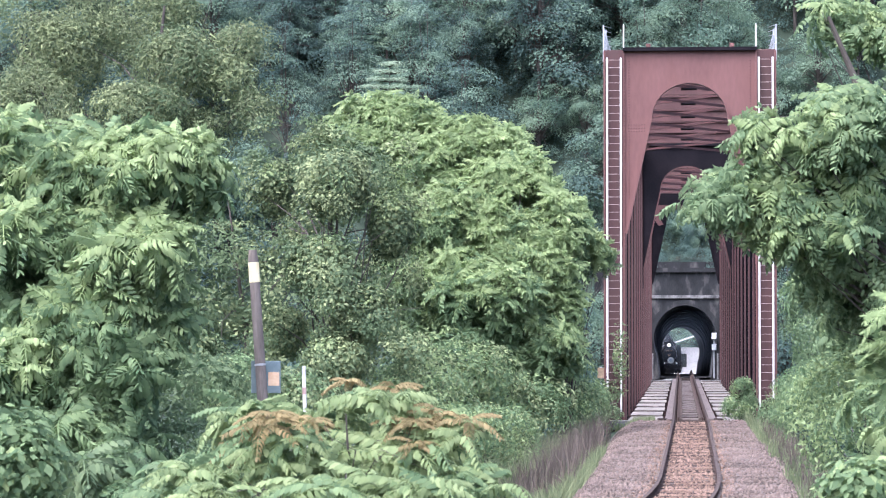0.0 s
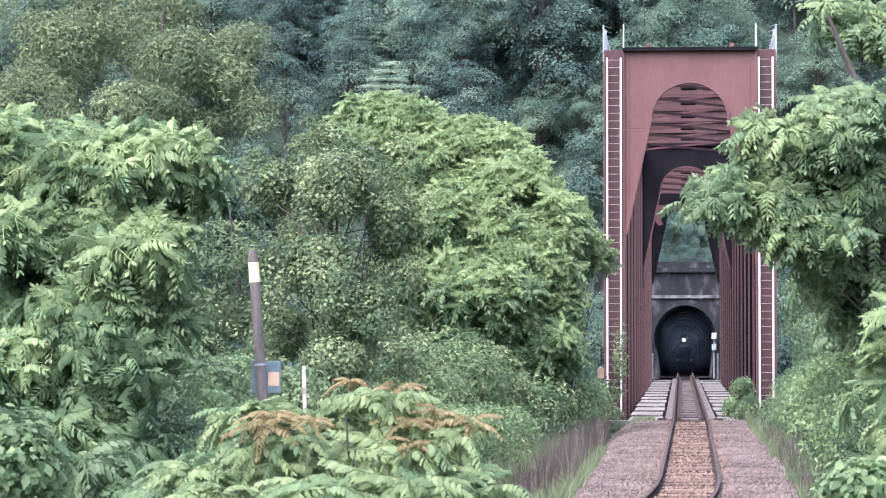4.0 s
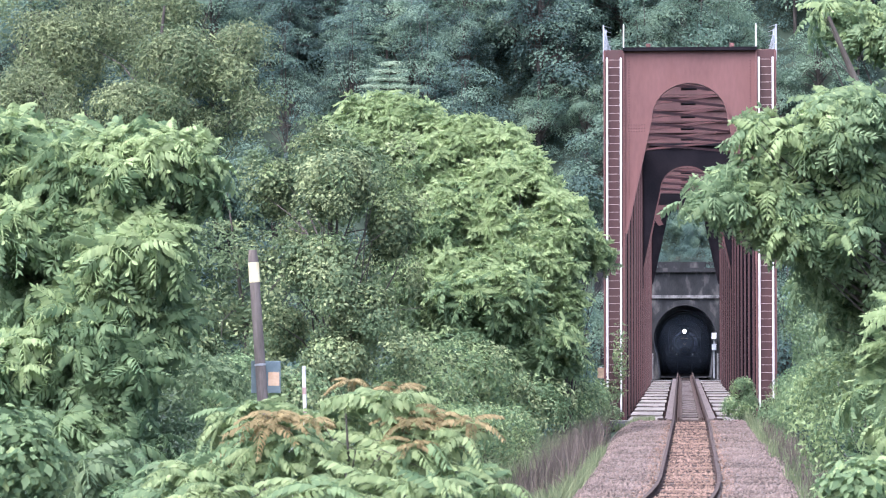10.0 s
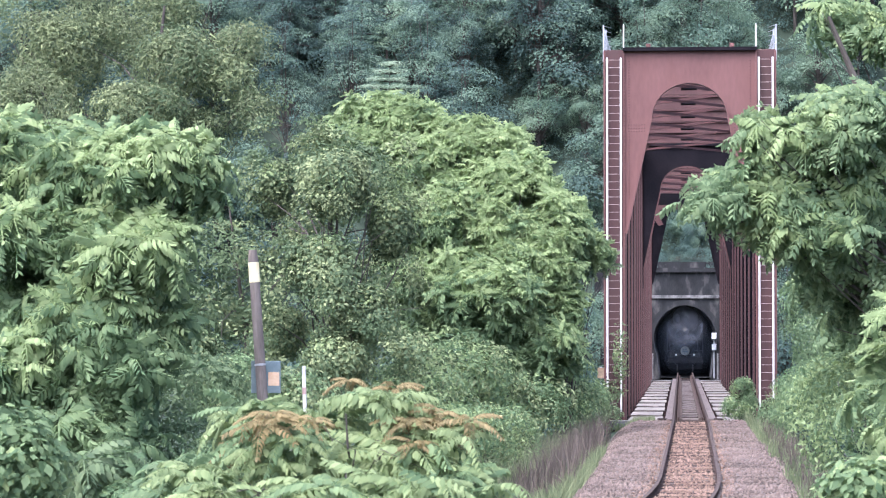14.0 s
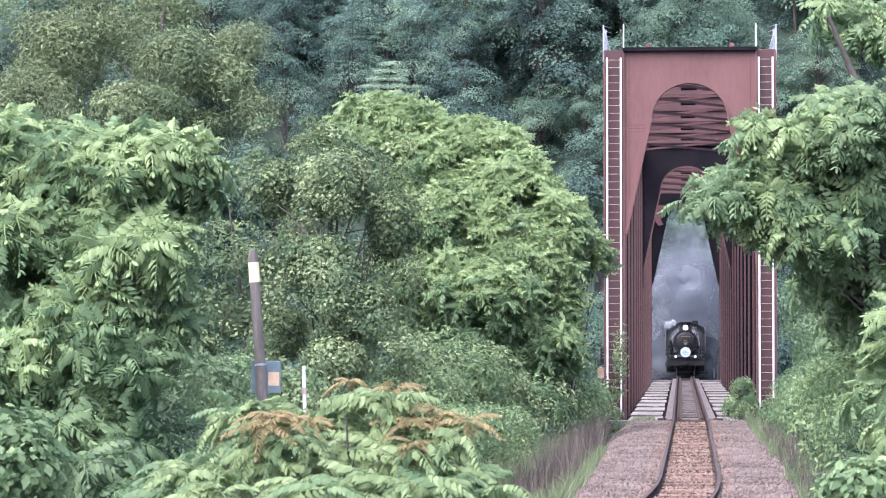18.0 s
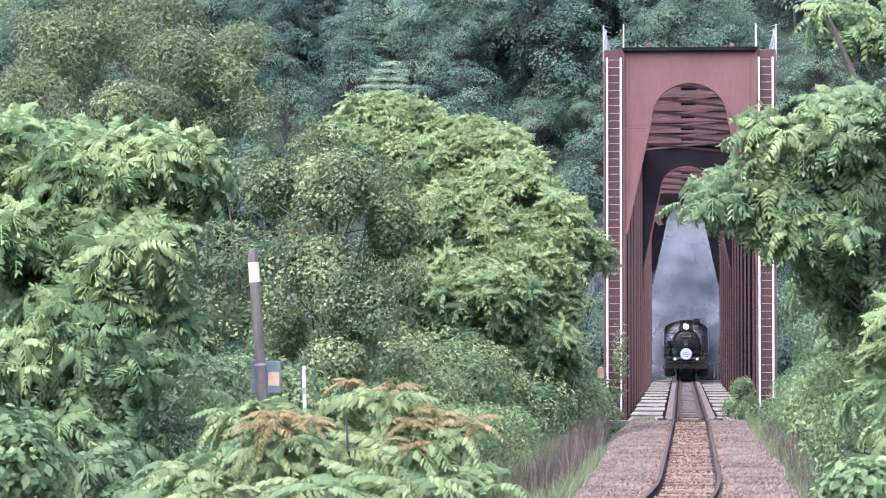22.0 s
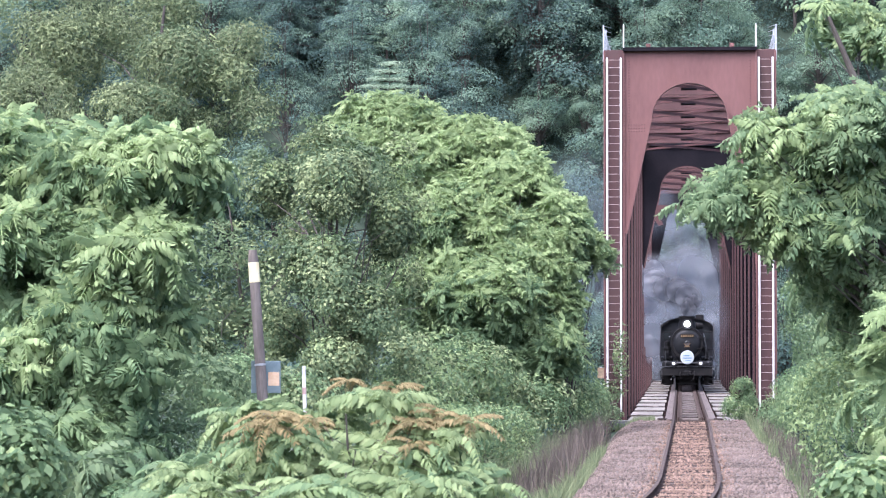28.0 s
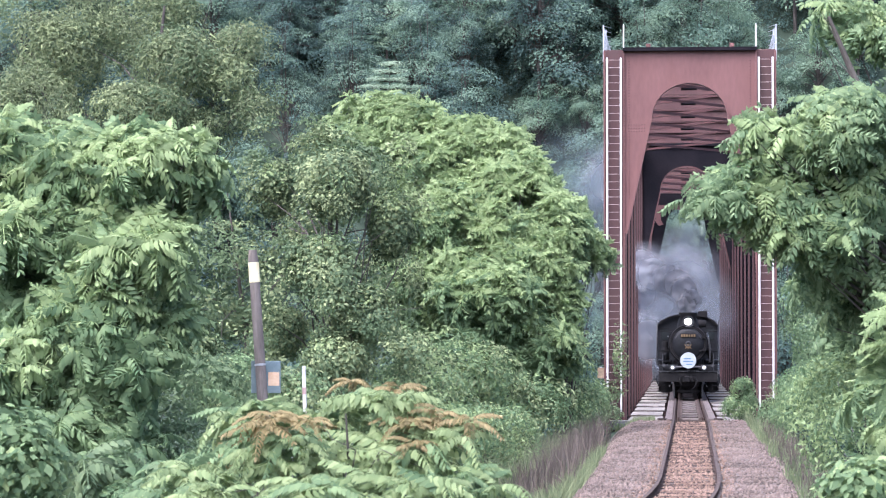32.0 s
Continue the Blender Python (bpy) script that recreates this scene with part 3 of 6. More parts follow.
def portal(parent, y, plate_material, flange_material, strut, r=1.34):
    out = arch_outline(2.27, TOP, 5.2, 10.25, r, 6.3)
    part("portal_plate", Mesh().prism(out, y - 0.02, y + 0.02), plate_material, parent)
    # the flange that edges the opening
    edge = out[3:-3]
    m = Mesh()
    n = len(edge)
    v = [(x, y + dy, z) for dy in (-0.16, 0.16) for x, z in edge] + [(x * 0.965, y + dy, z - 0.05) for dy in (-0.16, 0.16) for x, z in edge]
    f = []
    for i in range(n - 1):
        f += [(i, i + 1, n + i + 1, n + i), (2 * n + i, 3 * n + i, 3 * n + i + 1, 2 * n + i + 1), (i, 2 * n + i, 2 * n + i + 1, i + 1), (n + i, n + i + 1, 3 * n + i + 1, 3 * n + i)]
    m.add(v, f)
    part("arch_flange", m, flange_material, parent, "curved flange along the arched opening")
    part("top_strut", Mesh().box(-2.3, 2.3, y - 0.2, y + 0.25, TOP, TOP + 0.12), STEEL_SHADE_SOOT, parent)
    if strut:
        part("cross_strut", Mesh().box(-1.36, 1.36, y - 0.15, y + 0.15, 9.28, 9.5), flange_material, parent)
        for s in (-1, 1):
            part("bracket", Mesh().prism([(s * 1.36, 9.5), (s * 1.52, 9.5), (s * 1.62, 8.7), (s * 1.45, 8.45), (s * 1.2, 8.5), (s * 1.33, 8.75)], y - 0.14, y - 0.02), flange_material, parent)


def rivets(m, pts, r=0.022):
    for x, y, z in pts:
        m.add([(x - r, y, z - r), (x + r, y, z - r), (x + r, y, z + r), (x - r, y, z + r), (x, y - 0.018, z)], [(0, 1, 4), (1, 2, 4), (2, 3, 4), (3, 0, 4)])


def build_bridge():
    br = empty("truss_bridge", 0, 0, 0, "red-oxide riveted steel through-truss railway bridge with arched portals", "bridge")
    # the inner portals' shade comes from their near-black plates
    for y, pm, fm, st, r in ((BRIDGE_NEAR, STEEL_RED, STEEL_RED, False, 1.34), (BRIDGE_MID, STEEL_SHADE_SOOT, STEEL_BROWN, True, 1.38), (BRIDGE_FAR, STEEL_SHADE_SOOT, STEEL_SHADE_SOOT, False, 1.34)):
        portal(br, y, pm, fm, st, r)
    m = Mesh()
    rivets(m, [(s * (2.08 - 0.14 * k), BRIDGE_NEAR - 0.02, 12.2 - 0.1 * i) for s in (-1, 1) for k in (0,) for i in range(48)])
    rivets(m, [(s * (1.55 + 0.09 * i), BRIDGE_NEAR - 0.02, z) for s in (-1, 1) for i in range(7) for z in (10.02, 9.9, 9.8)])
    tagged(part("rivets", m, STEEL_BROWN, br), kind="stuff")
    for s in (-1, 1):
        # end posts: a riveted box with a rib down its front face
        for y in (BRIDGE_NEAR, BRIDGE_FAR):
            e = part("end_post", Mesh().box(s * 2.27 if s > 0 else -2.95, 2.95 if s > 0 else -2.27, y, y + 0.7, -0.9, TOP + 0.05, bevel=0.015), STEEL_POST if y < 110 else STEEL_RED, br)
            part("cover_angle", Mesh().box(s * 2.27 - 0.03, s * 2.27 + 0.03, y - 0.12, y, -0.4, TOP), STEEL_RED if y < 110 else STEEL_BROWN, e)
            part("cover_angle", Mesh().box(s * 2.93 - 0.03, s * 2.93 + 0.03, y - 0.1, y, -0.4, TOP), STEEL_RED if y < 110 else STEEL_BROWN, e)
        # chords
        part("top_chord", Mesh().box(s * 2.3 if s > 0 else -2.9, 2.9 if s > 0 else -2.3, BRIDGE_NEAR + 0.7, BRIDGE_FAR, 12.0, TOP - 0.05), STEEL_BROWN, br)
        part("bottom_chord", Mesh().box(s * 2.35 if s > 0 else -2.85, 2.85 if s > 0 else -2.35, BRIDGE_NEAR + 0.7, BRIDGE_FAR, -1.3, -0.6), STEEL_BROWN, br)
        # posts at every panel point: two flanges with a laced web between, its shade in the colour
        for i in range(1, 14):
            y = BRIDGE_NEAR + PITCH * i
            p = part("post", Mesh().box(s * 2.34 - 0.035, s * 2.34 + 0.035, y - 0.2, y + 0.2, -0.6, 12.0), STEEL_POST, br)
            part("outer_flange", Mesh().box(s * 2.78 - 0.05, s * 2.78 + 0.05, y - 0.2, y + 0.2, -0.6, 12.0), STEEL_SHADE_SOOT, p)
            part("web", Mesh().box(min(s * 2.38, s * 2.72), max(s * 2.38, s * 2.72), y - 0.04, y + 0.04, -0.6, 12.0), STEEL_SHADE_SOOT, p)
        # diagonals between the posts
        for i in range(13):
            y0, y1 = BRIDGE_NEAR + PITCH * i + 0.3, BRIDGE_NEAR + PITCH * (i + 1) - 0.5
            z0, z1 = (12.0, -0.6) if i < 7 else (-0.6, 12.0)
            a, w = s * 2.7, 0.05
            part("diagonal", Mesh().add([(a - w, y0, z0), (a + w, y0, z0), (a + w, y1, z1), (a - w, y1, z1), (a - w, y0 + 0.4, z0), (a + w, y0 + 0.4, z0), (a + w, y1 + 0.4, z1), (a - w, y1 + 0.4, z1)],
                 [(0, 1, 2, 3), (7, 6, 5, 4), (0, 3, 7, 4), (1, 5, 6, 2), (0, 4, 5, 1), (3, 2, 6, 7)]), STEEL_SHADE_SOOT, br)
    # top bracing: deep struts and crossed laterals between them
    for i in range(1, 14):
        y = BRIDGE_NEAR + PITCH * i
        if i != 7:
            st = part("top_lateral_strut", Mesh().box(-2.3, 2.3, y - 0.03, y + 0.03, 12.3, 12.78), STEEL_BROWN, br)
            for z in (12.22, 12.7):
                part("flange", Mesh().box(-2.3, 2.3, y - 0.14, y + 0.14, z, z + 0.09), STEEL_BROWN, st)
            for s in (-1, 1):
                part("knee_bracket", Mesh().prism([(s * 2.3, 12.2), (s * 1.75, 12.2), (s * 2.3, 11.5)], y - 0.05, y + 0.05), STEEL_BROWN, br)
        for s in (-1, 1):
            a, b = Vector((s * 2.25, y - PITCH + 0.2, 12.3)), Vector((-s * 2.25, y - 0.2, 12.3))
            d = Vector((0, 0.09, 0))
            h = Vector((0, 0, 0.1))
            z = Vector((0, 0, 0.0 if s > 0 else -0.12))
            part("top_lateral", Mesh().add([a - d + z, a + d + z, b + d + z, b - d + z, a - d + h + z, a + d + h + z, b + d + h + z, b - d + h + z], [(0, 3, 2, 1), (4, 5, 6, 7), (0, 1, 5, 4), (2, 3, 7, 6), (1, 2, 6, 5), (3, 0, 4, 7)]), STEEL_BROWN if s > 0 else STEEL_POST, br)
        part("gusset_plate", Mesh().box(-0.3, 0.3, y - PITCH / 2 - 0.4, y - PITCH / 2 + 0.4, 12.13, 12.16), STEEL_SHADE_SOOT, br)
    # floor beams and stringers
    for i in range(14):
        y = BRIDGE_NEAR + PITCH * i
        part("floor_beam", Mesh().box(-2.35, 2.35, y - 0.15, y + 0.15, -1.3, -0.5), STEEL_BROWN, br)
    for x in (-0.8, 0.8):
        part("stringer", Mesh().box(x - 0.12, x + 0.12, BRIDGE_NEAR, BRIDGE_FAR, -1.0, -0.36), STEEL_BROWN, br)
    # ladders on the end posts
    for s in (-1, 1):
        lad = empty("ladder", s * 2.6, BRIDGE_NEAR - 0.16, 0, "white-painted steel ladder fixed to the bridge's end post", "ladder", "bridge ladders")
        for x in (-0.235, 0.235):
            part("stile", Mesh().box(x - 0.03, x + 0.03, -0.03, 0.03, 0.15 if s * x < 0 else 0.6, 12.32, bevel=0.008), WHITE_PAINT, lad)
        for k in range(46):
            part("rung", Mesh().box(-0.21, 0.21, -0.012, 0.012, 0.45 + 0.262 * k - 0.006, 0.45 + 0.262 * k + 0.006), RUNG_PAINT, lad)
        # hand posts above the top
        rl = empty("inspection_rail", s * 2.6, BRIDGE_NEAR + 0.3, TOP + 0.05, "grey galvanised mesh rail and white post on the bridge top", "railing", "top rails")
        part("post", Mesh().box(-s * 0.33 - 0.02, -s * 0.33 + 0.02, -0.3, -0.26, 0, 0.88), WHITE_PAINT, rl)
        part("post", Mesh().box(s * 0.36 - 0.022, s * 0.36 + 0.022, -0.3, -0.26, -0.4, 0.86), GALV, rl)
        part("post", Mesh().box(s * 0.3 - 0.02, s * 0.3 + 0.02, 0.9, 0.96, 0, 0.82), GALV, rl)
        g = Mesh()
        for k in range(9):
            g.tube([(s * 0.36, -0.25 + 0.1 * k, 0.84), (s * (0.36 - 0.03 * k), -0.25 + 0.1 * k, 0.02)], 0.008, 4)
        for k in range(6):
            g.tube([(s * 0.36, -0.25, 0.84 - 0.16 * k), (s * 0.12, 0.55, 0.84 - 0.16 * k)], 0.008, 4)
        part("mesh_infill", g, GALV, rl)
    # bosses on the top strut
    for x in (-1.42, 1.45):
        part("lifting_lug", Mesh().box(x - 0.08, x + 0.08, BRIDGE_NEAR - 0.1, BRIDGE_NEAR + 0.1, TOP + 0.12, TOP + 0.26, bevel=0.02), STEEL_RED, br)
    return br


bridge = build_bridge()


def build_deck():
    dk = empty("bridge_deck", 0, 0, 0, "open timber sleeper deck of the railway bridge", "bridge deck", kind="structure")
    rng = np.random.default_rng(9)
    # sleepers
    tie = link_mesh("bridge_sleeper", Mesh().box(-0.88, 0.88, -0.1, 0.1, -0.36, -0.148), [TIE])
    n = 0
    y = BRIDGE_NEAR - 0.6
    while y < BRIDGE_FAR + 12:
        ob = new("bridge_sleeper", tie)
        ob.parent = dk
        ob.matrix_basis = pose(rng.normal(0, 0.02), y, rng.normal(0, 0.004) - 0.001)
        y += 0.56
    # walkway boards on both sides: one lift of five from floor beam to floor beam, sprung up a little at the near end
    for s in (-1, 1):
        for i in range(14):
            y = BRIDGE_NEAR + PITCH * i
            for k in range(5):
                x = s * (1.09 + 0.235 * k + (0.04 if i % 2 else 0.0))
                lift = -0.14 + rng.normal(0, 0.004)
                y0 = y + 0.1 + rng.normal(0, 0.08)
                c = [(x + e * 0.113, q, z) for q, z in ((y0, lift), (y + PITCH - 0.1 + rng.normal(0, 0.1), -0.2)) for e in (-1, 1)]
                part("walkway_board", Mesh().add([(p, q, z - 0.05) for p, q, z in c] + c, [(0, 2, 3, 1), (4, 5, 7, 6), (0, 1, 5, 4), (2, 6, 7, 3), (1, 3, 7, 5), (0, 4, 6, 2)]), TIE_BRIDGE, dk)
            # dark bar across the board ends draws the shadow of the gap
            part("gap_shadow_bar", Mesh().box(min(s * 0.98, s * 2.25), max(s * 0.98, s * 2.25), y - 0.06, y + 0.07, -0.36, -0.168), TIE, dk)
        # plank between the running rail and the walkway, and one inside the rail, with iron-shod blocks at the near end
        for k in range(14):
            y = BRIDGE_NEAR - 0.4 + PITCH * k
            part("outer_plank", Mesh().box(s * 0.75 - 0.12, s * 0.75 + 0.12, y, y + PITCH - 0.06, -0.146, -0.09 + rng.normal(0, 0.004)), DECK, dk)
            part("inner_plank", Mesh().box(s * 0.37 - 0.09, s * 0.37 + 0.09, y, y + PITCH - 0.06, -0.146, -0.07 + rng.normal(0, 0.004)), TIE_OLD, dk)
        for k in range(13 if s > 0 else 0):
            for q in (0.0, 0.5):
                y = BRIDGE_NEAR + PITCH * (k + q)
                part("cross_plank", Mesh().box(-0.27, 0.27, y, y + 1.1, -0.146, -0.1 + rng.normal(0, 0.004)), DECK, dk)
        part("end_block", Mesh().box(s * 0.96 - 0.17, s * 0.96 + 0.17, BRIDGE_NEAR - 0.9, BRIDGE_NEAR - 0.5, -0.22, -0.06, bevel=0.015), TIE, dk)
    # abutments
    for y0, y1 in ((104.6, 107.2), (206.5, 212)):
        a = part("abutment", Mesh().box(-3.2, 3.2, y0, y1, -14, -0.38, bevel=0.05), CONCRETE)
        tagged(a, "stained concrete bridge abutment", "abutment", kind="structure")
        part("parapet_ledge", Mesh().box(-2.7, -0.75, y0 - 0.5, y0 + 0.6, -0.38, -0.1), CONCRETE_PALE, a)
        part("parapet_ledge", Mesh().box(0.75, 2.5, y0 - 0.5, y0 + 0.6, -0.38, -0.1), CONCRETE_PALE, a)


build_deck()


def build_sleepers():
    rng = np.random.default_rng(3)
    g = empty("sleepers", 0, 0, 0, "half-buried dark wooden sleepers in the ballast", "sleepers", kind="structure")
    me = link_mesh("sleeper", Mesh().box(-1.05, 1.05, -0.1, 0.1, -0.25, -0.118, bevel=0.01), [TIE])
    d = 40.0
    while d < 104.5:
        ob = new("sleeper", me)
        ob.parent = g
        slope = (track_x(d + 0.5) - track_x(d - 0.5))
        ob.matrix_basis = pose(track_x(d) + rng.normal(0, 0.03), d, rng.normal(0, 0.006), 0, 0, -math.degrees(math.atan(slope)))
        d += 0.62


build_sleepers()


# ---- the tunnel ----
def bore(y, grow=0.0, n=25):
    """The horseshoe bore's outline at that distance."""
    cx, cz = track_x(y), track_z(y)
    pts = [(cx - 2.0 - grow, cz - 0.5)]
    for k in range(n):
        a = radians(205 - 230 * k / (n - 1))
        pts.append((cx + (2.42 + grow) * math.cos(a), cz + 2.5 + (2.72 + grow) * math.sin(a)))
    pts.append((cx + 2.0 + grow, cz - 0.5))
    return pts


def build_tunnel():
    m = Mesh()
    ys = [MOUTH_NEAR + 3 * i for i in range(int((MOUTH_FAR - MOUTH_NEAR) / 3) + 1)] + [MOUTH_FAR]
    rings = [bore(y) for y in ys]
    n = len(rings[0])
    m.add([(x, y, z) for y, r in zip(ys, rings) for x, z in r], [(j * n + i, j * n + i + 1, (j + 1) * n + i + 1, (j + 1) * n + i) for j in range(len(ys) - 1) for i in range(n - 1)])
    m.add([(track_x(y) + s * 2.6, y, track_z(y) - 0.36) for y in ys for s in (-1, 1)], [(2 * j, 2 * j + 1, 2 * j + 3, 2 * j + 2) for j in range(len(ys) - 1)])
    # an outer skin, so that the lining has thickness
    rings = [bore(y, 0.5) for y in ys]
    m.add([(x, y, z) for y, r in zip(ys, rings) for x, z in r], [(j * n + i, (j + 1) * n + i, (j + 1) * n + i + 1, j * n + i + 1) for j in range(len(ys) - 1) for i in range(n - 1)])
    t = part("tunnel_lining", m, SOOT_LINING, smooth=True)
    tagged(t, "soot-blackened horseshoe tunnel lining", "tunnel", kind="structure")
    ribs = Mesh()
    for y in (243.5, 249, 256, 264, 273, 283, 294, 306, 319, 331):
        a, b = bore(y, 0.02), bore(y, -0.12)
        k = len(a)
        ribs.add([(x, q, z) for q in (y, y + 0.5) for x, z in a] + [(x, q, z) for q in (y, y + 0.5) for x, z in b],
                 [f for i in range(k - 1) for f in ((i, i + 1, 2 * k + i + 1, 2 * k + i), (2 * k + i, 2 * k + i + 1, 3 * k + i + 1, 3 * k + i), (3 * k + i, 3 * k + i + 1, k + i + 1, k + i))])
    part("lining_ribs", ribs, SOOT_LINING, t)
    # portal walls with an arched hole
    for y0, y1, top, half in ((MOUTH_NEAR - 1.2, MOUTH_NEAR, 8.1, 6.5), (MOUTH_FAR, MOUTH_FAR + 0.8, 6.0, 7.0)):
        inner = bore(y0)
        cx = track_x(y0)
        w = Mesh()
        k = len(inner)
        verts, faces = [], []
        hw, ht = 3.4, track_z(y0) + 6.1
        outer = []
        for q, (x, z) in enumerate(inner):
            f = q / (k - 1)
            if f < 0.32:
                outer.append((cx - hw, z))
            elif f > 0.68:
                outer.append((cx + hw, z))
            else:
                outer.append((cx + hw * max(-1.0, min(1.0, (f - 0.5) / 0.15)), ht))
        for y in (y0, y1):
            verts += [(x, y, z) for x, z in inner] + [(x, y, z) for x, z in outer]
        for i in range(k - 1):
            faces += [(i, i + 1, k + i + 1, k + i), (2 * k + i, 3 * k + i, 3 * k + i + 1, 2 * k + i + 1), (i, 2 * k + i, 2 * k + i + 1, i + 1), (k + i, k + i + 1, 3 * k + i + 1, 3 * k + i)]
        w.add(verts, faces)
        w.box(cx - half, cx + half, y0, y1, ht - 0.01, top)
        for a, b in ((cx - half, cx - hw), (cx + hw, cx + half)):
            w.box(a, b, y0, y1, -4.0, ht - 0.01)
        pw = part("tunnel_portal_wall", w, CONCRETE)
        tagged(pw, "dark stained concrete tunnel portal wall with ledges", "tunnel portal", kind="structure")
        if y0 < 300:
            part("ledge", Mesh().box(cx - 3.6, cx + 3.2, y0 - 0.18, y0, 5.75, 5.98), CONCRETE_PALE, pw)
            part("ledge", Mesh().box(cx - 4.6, cx + 3.2, y0 - 0.25, y0, 7.75, 8.1), CONCRETE, pw)
            ring = bore(y0 - 0.1, 0.0)
            ring2 = bore(y0 - 0.1, 0.42)
            rm = Mesh()
            v = [(x, y0 - 0.12, z) for x, z in ring] + [(x, y0 - 0.12, z) for x, z in ring2] + [(x, y0, z) for x, z in ring] + [(x, y0, z) for x, z in ring2]
            f = []
            for i in range(3, k - 4):
                f += [(i, i + 1, k + i + 1, k + i), (i, 2 * k + i, 2 * k + i + 1, i + 1), (k + i, k + i + 1, 3 * k + i + 1, 3 * k + i)]
            rm.add(v, f)
            part("arch_ring", rm, CONCRETE, pw)
            # pale strips paint the light on the lining's edge
            for q in (-1, 1):
                part("lit_edge_strip", Mesh().box(cx + q * 2.5 - 0.06, cx + q * 2.5 + 0.06, y0 - 0.16, y0 - 0.003, -0.5, 1.5), CONCRETE_PALE, pw, "pale strip for the lit lining edge at the arch foot")
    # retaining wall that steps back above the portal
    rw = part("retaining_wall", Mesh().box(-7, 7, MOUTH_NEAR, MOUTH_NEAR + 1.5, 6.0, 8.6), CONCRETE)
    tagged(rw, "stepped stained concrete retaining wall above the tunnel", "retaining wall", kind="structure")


build_tunnel()


def equipment_box(name, x, y, z, w, d, h, mat, label):
    ob = empty(name, x, y, z, label, "equipment box", "boxes by the tunnel")
    b = part("body", Mesh().box(-w / 2, w / 2, -d / 2, d / 2, 0, h, bevel=0.02), mat, ob)
    part("door", Mesh().box(-w / 2 + 0.05, w / 2 - 0.05, -d / 2 - 0.02, -d / 2, 0.05, h - 0.05, bevel=0.006), mat, b)
    part("lid", Mesh().box(-w / 2 - 0.03, w / 2 + 0.03, -d / 2 - 0.04, d / 2, h, h + 0.04), mat, b)
    return ob


equipment_box("equipment_box", 2.22, MOUTH_NEAR - 1.7, 2.6, 0.36, 0.3, 0.44, ROOF_GREY, "white equipment box fixed beside the tunnel mouth")
equipment_box("equipment_box", 2.22, MOUTH_NEAR - 1.7, 1.75, 0.34, 0.3, 0.42, GALV, "grey equipment box fixed beside the tunnel mouth")
pp = tagged(part("signal_post", Mesh().tube([(2.22, MOUTH_NEAR - 1.45, -0.4), (2.22, MOUTH_NEAR - 1.45, 3.0)], 0.05, 8), GALV), "thin grey steel post carrying the equipment boxes", "post")


# ---- beyond the tunnel: a white house in a bright yard ----
def build_yard():
    y = part("pavement", Mesh().add([(-40, 344, -1.9), (40, 344, -1.9), (40, 425, -1.9), (-40, 425, -1.9)], [(0, 1, 2, 3)]), ROAD_PALE)
    tagged(y, "pale gravel yard beyond the tunnel", "yard", kind="structure")
    h = empty("house", 0.6, 395, -1.9, "white-walled house with a low grey roof", "house")
    part("wall", Mesh().box(-1.6, 4.5, 0, 8, 0, 3.4), WALL_WHITE, h)
    part("roof", Mesh().prism([(-3.2, 3.6), (1.5, 5.2), (5.5, 3.3), (5.5, 3.1), (1.5, 5.0), (-3.2, 3.4)], -0.8, 9), ROOF_GREY, h)
    part("window", Mesh().box(-0.9, -0.2, -0.04, 0.02, 0.9, 2.6), GLASS_DARK, h)
    part("window", Mesh().box(1.4, 2.6, -0.04, 0.02, 1.9, 2.5), GLASS_DARK, h)


build_yard()


# ---- trees and shrubs ----
rng0 = np.random.default_rng(21)
ROSE_BIG = [rosette(rng0, 9, 7, 0.5, 0.155, 0.37, low=-25, high=55, droop=(0.5, 0.95)) for _ in range(5)]
ROSE_SUMAC = [rosette(rng0, 7, 10, 0.6, 0.13, 0.36, low=-5, high=35, droop=(0.45, 0.8)) for _ in range(4)]
ROSE_RIGHT = [rosette(rng0, 7, 6, 0.42, 0.13, 0.37, low=-25, high=50, droop=(0.5, 0.95)) for _ in range(4)]
ROSE_FAR = [rosette(rng0, 10, 6, 0.5, 0.17, 0.44, low=-20, high=60, coarse=True, droop=(0.45, 0.9)) for _ in range(5)]
PAD_VINE = [pad(rng0, 64, 0.34, 0.095, 0.6, 0.75, 0.45) for _ in range(6)]
PAD_SCRUB = [pad(rng0, 60, 0.5, 0.14, 0.45, 0.6, 0.45) for _ in range(6)]
PAD_OLIVE = [pad(rng0, 80, 0.62, 0.15, 0.3, 0.6, 0.55, 0.2) for _ in range(6)]
PAD_KUDZU = [pad(rng0, 34, 0.28, 0.115, 0.65, 0.6, 0.4) for _ in range(5)]
PAD_WEED = [pad(rng0, 54, 0.36, 0.1, 0.4, 0.6, 0.5) for _ in range(6)]
PAD_SMALL = [pad(rng0, 30, 0.17, 0.085, 0.5, 0.7, 0.35) for _ in range(5)]
PAD_BUSH = [pad(rng0, 20, 0.22, 0.11, 0.5, 0.6, 0.4) for _ in range(5)]
PAD_FOREST = [pad(rng0, 230, 1.0, 0.17, 0.62, 0.68, 0.28, 0.12) for _ in range(6)]
PAD_LOW = [pad(rng0, 60, 1.0, 0.24, 0.6, 0.5, 0.35) for _ in range(4)]
PAD_NEEDLE = [pad(rng0, 60, 0.75, 0.3, 0.26, 0.28, 0.3, 0.3) for _ in range(6)]


def flecks(share):
    return lambda rng, p, lobes: (rng.random(len(p)) < share).astype(np.int32)


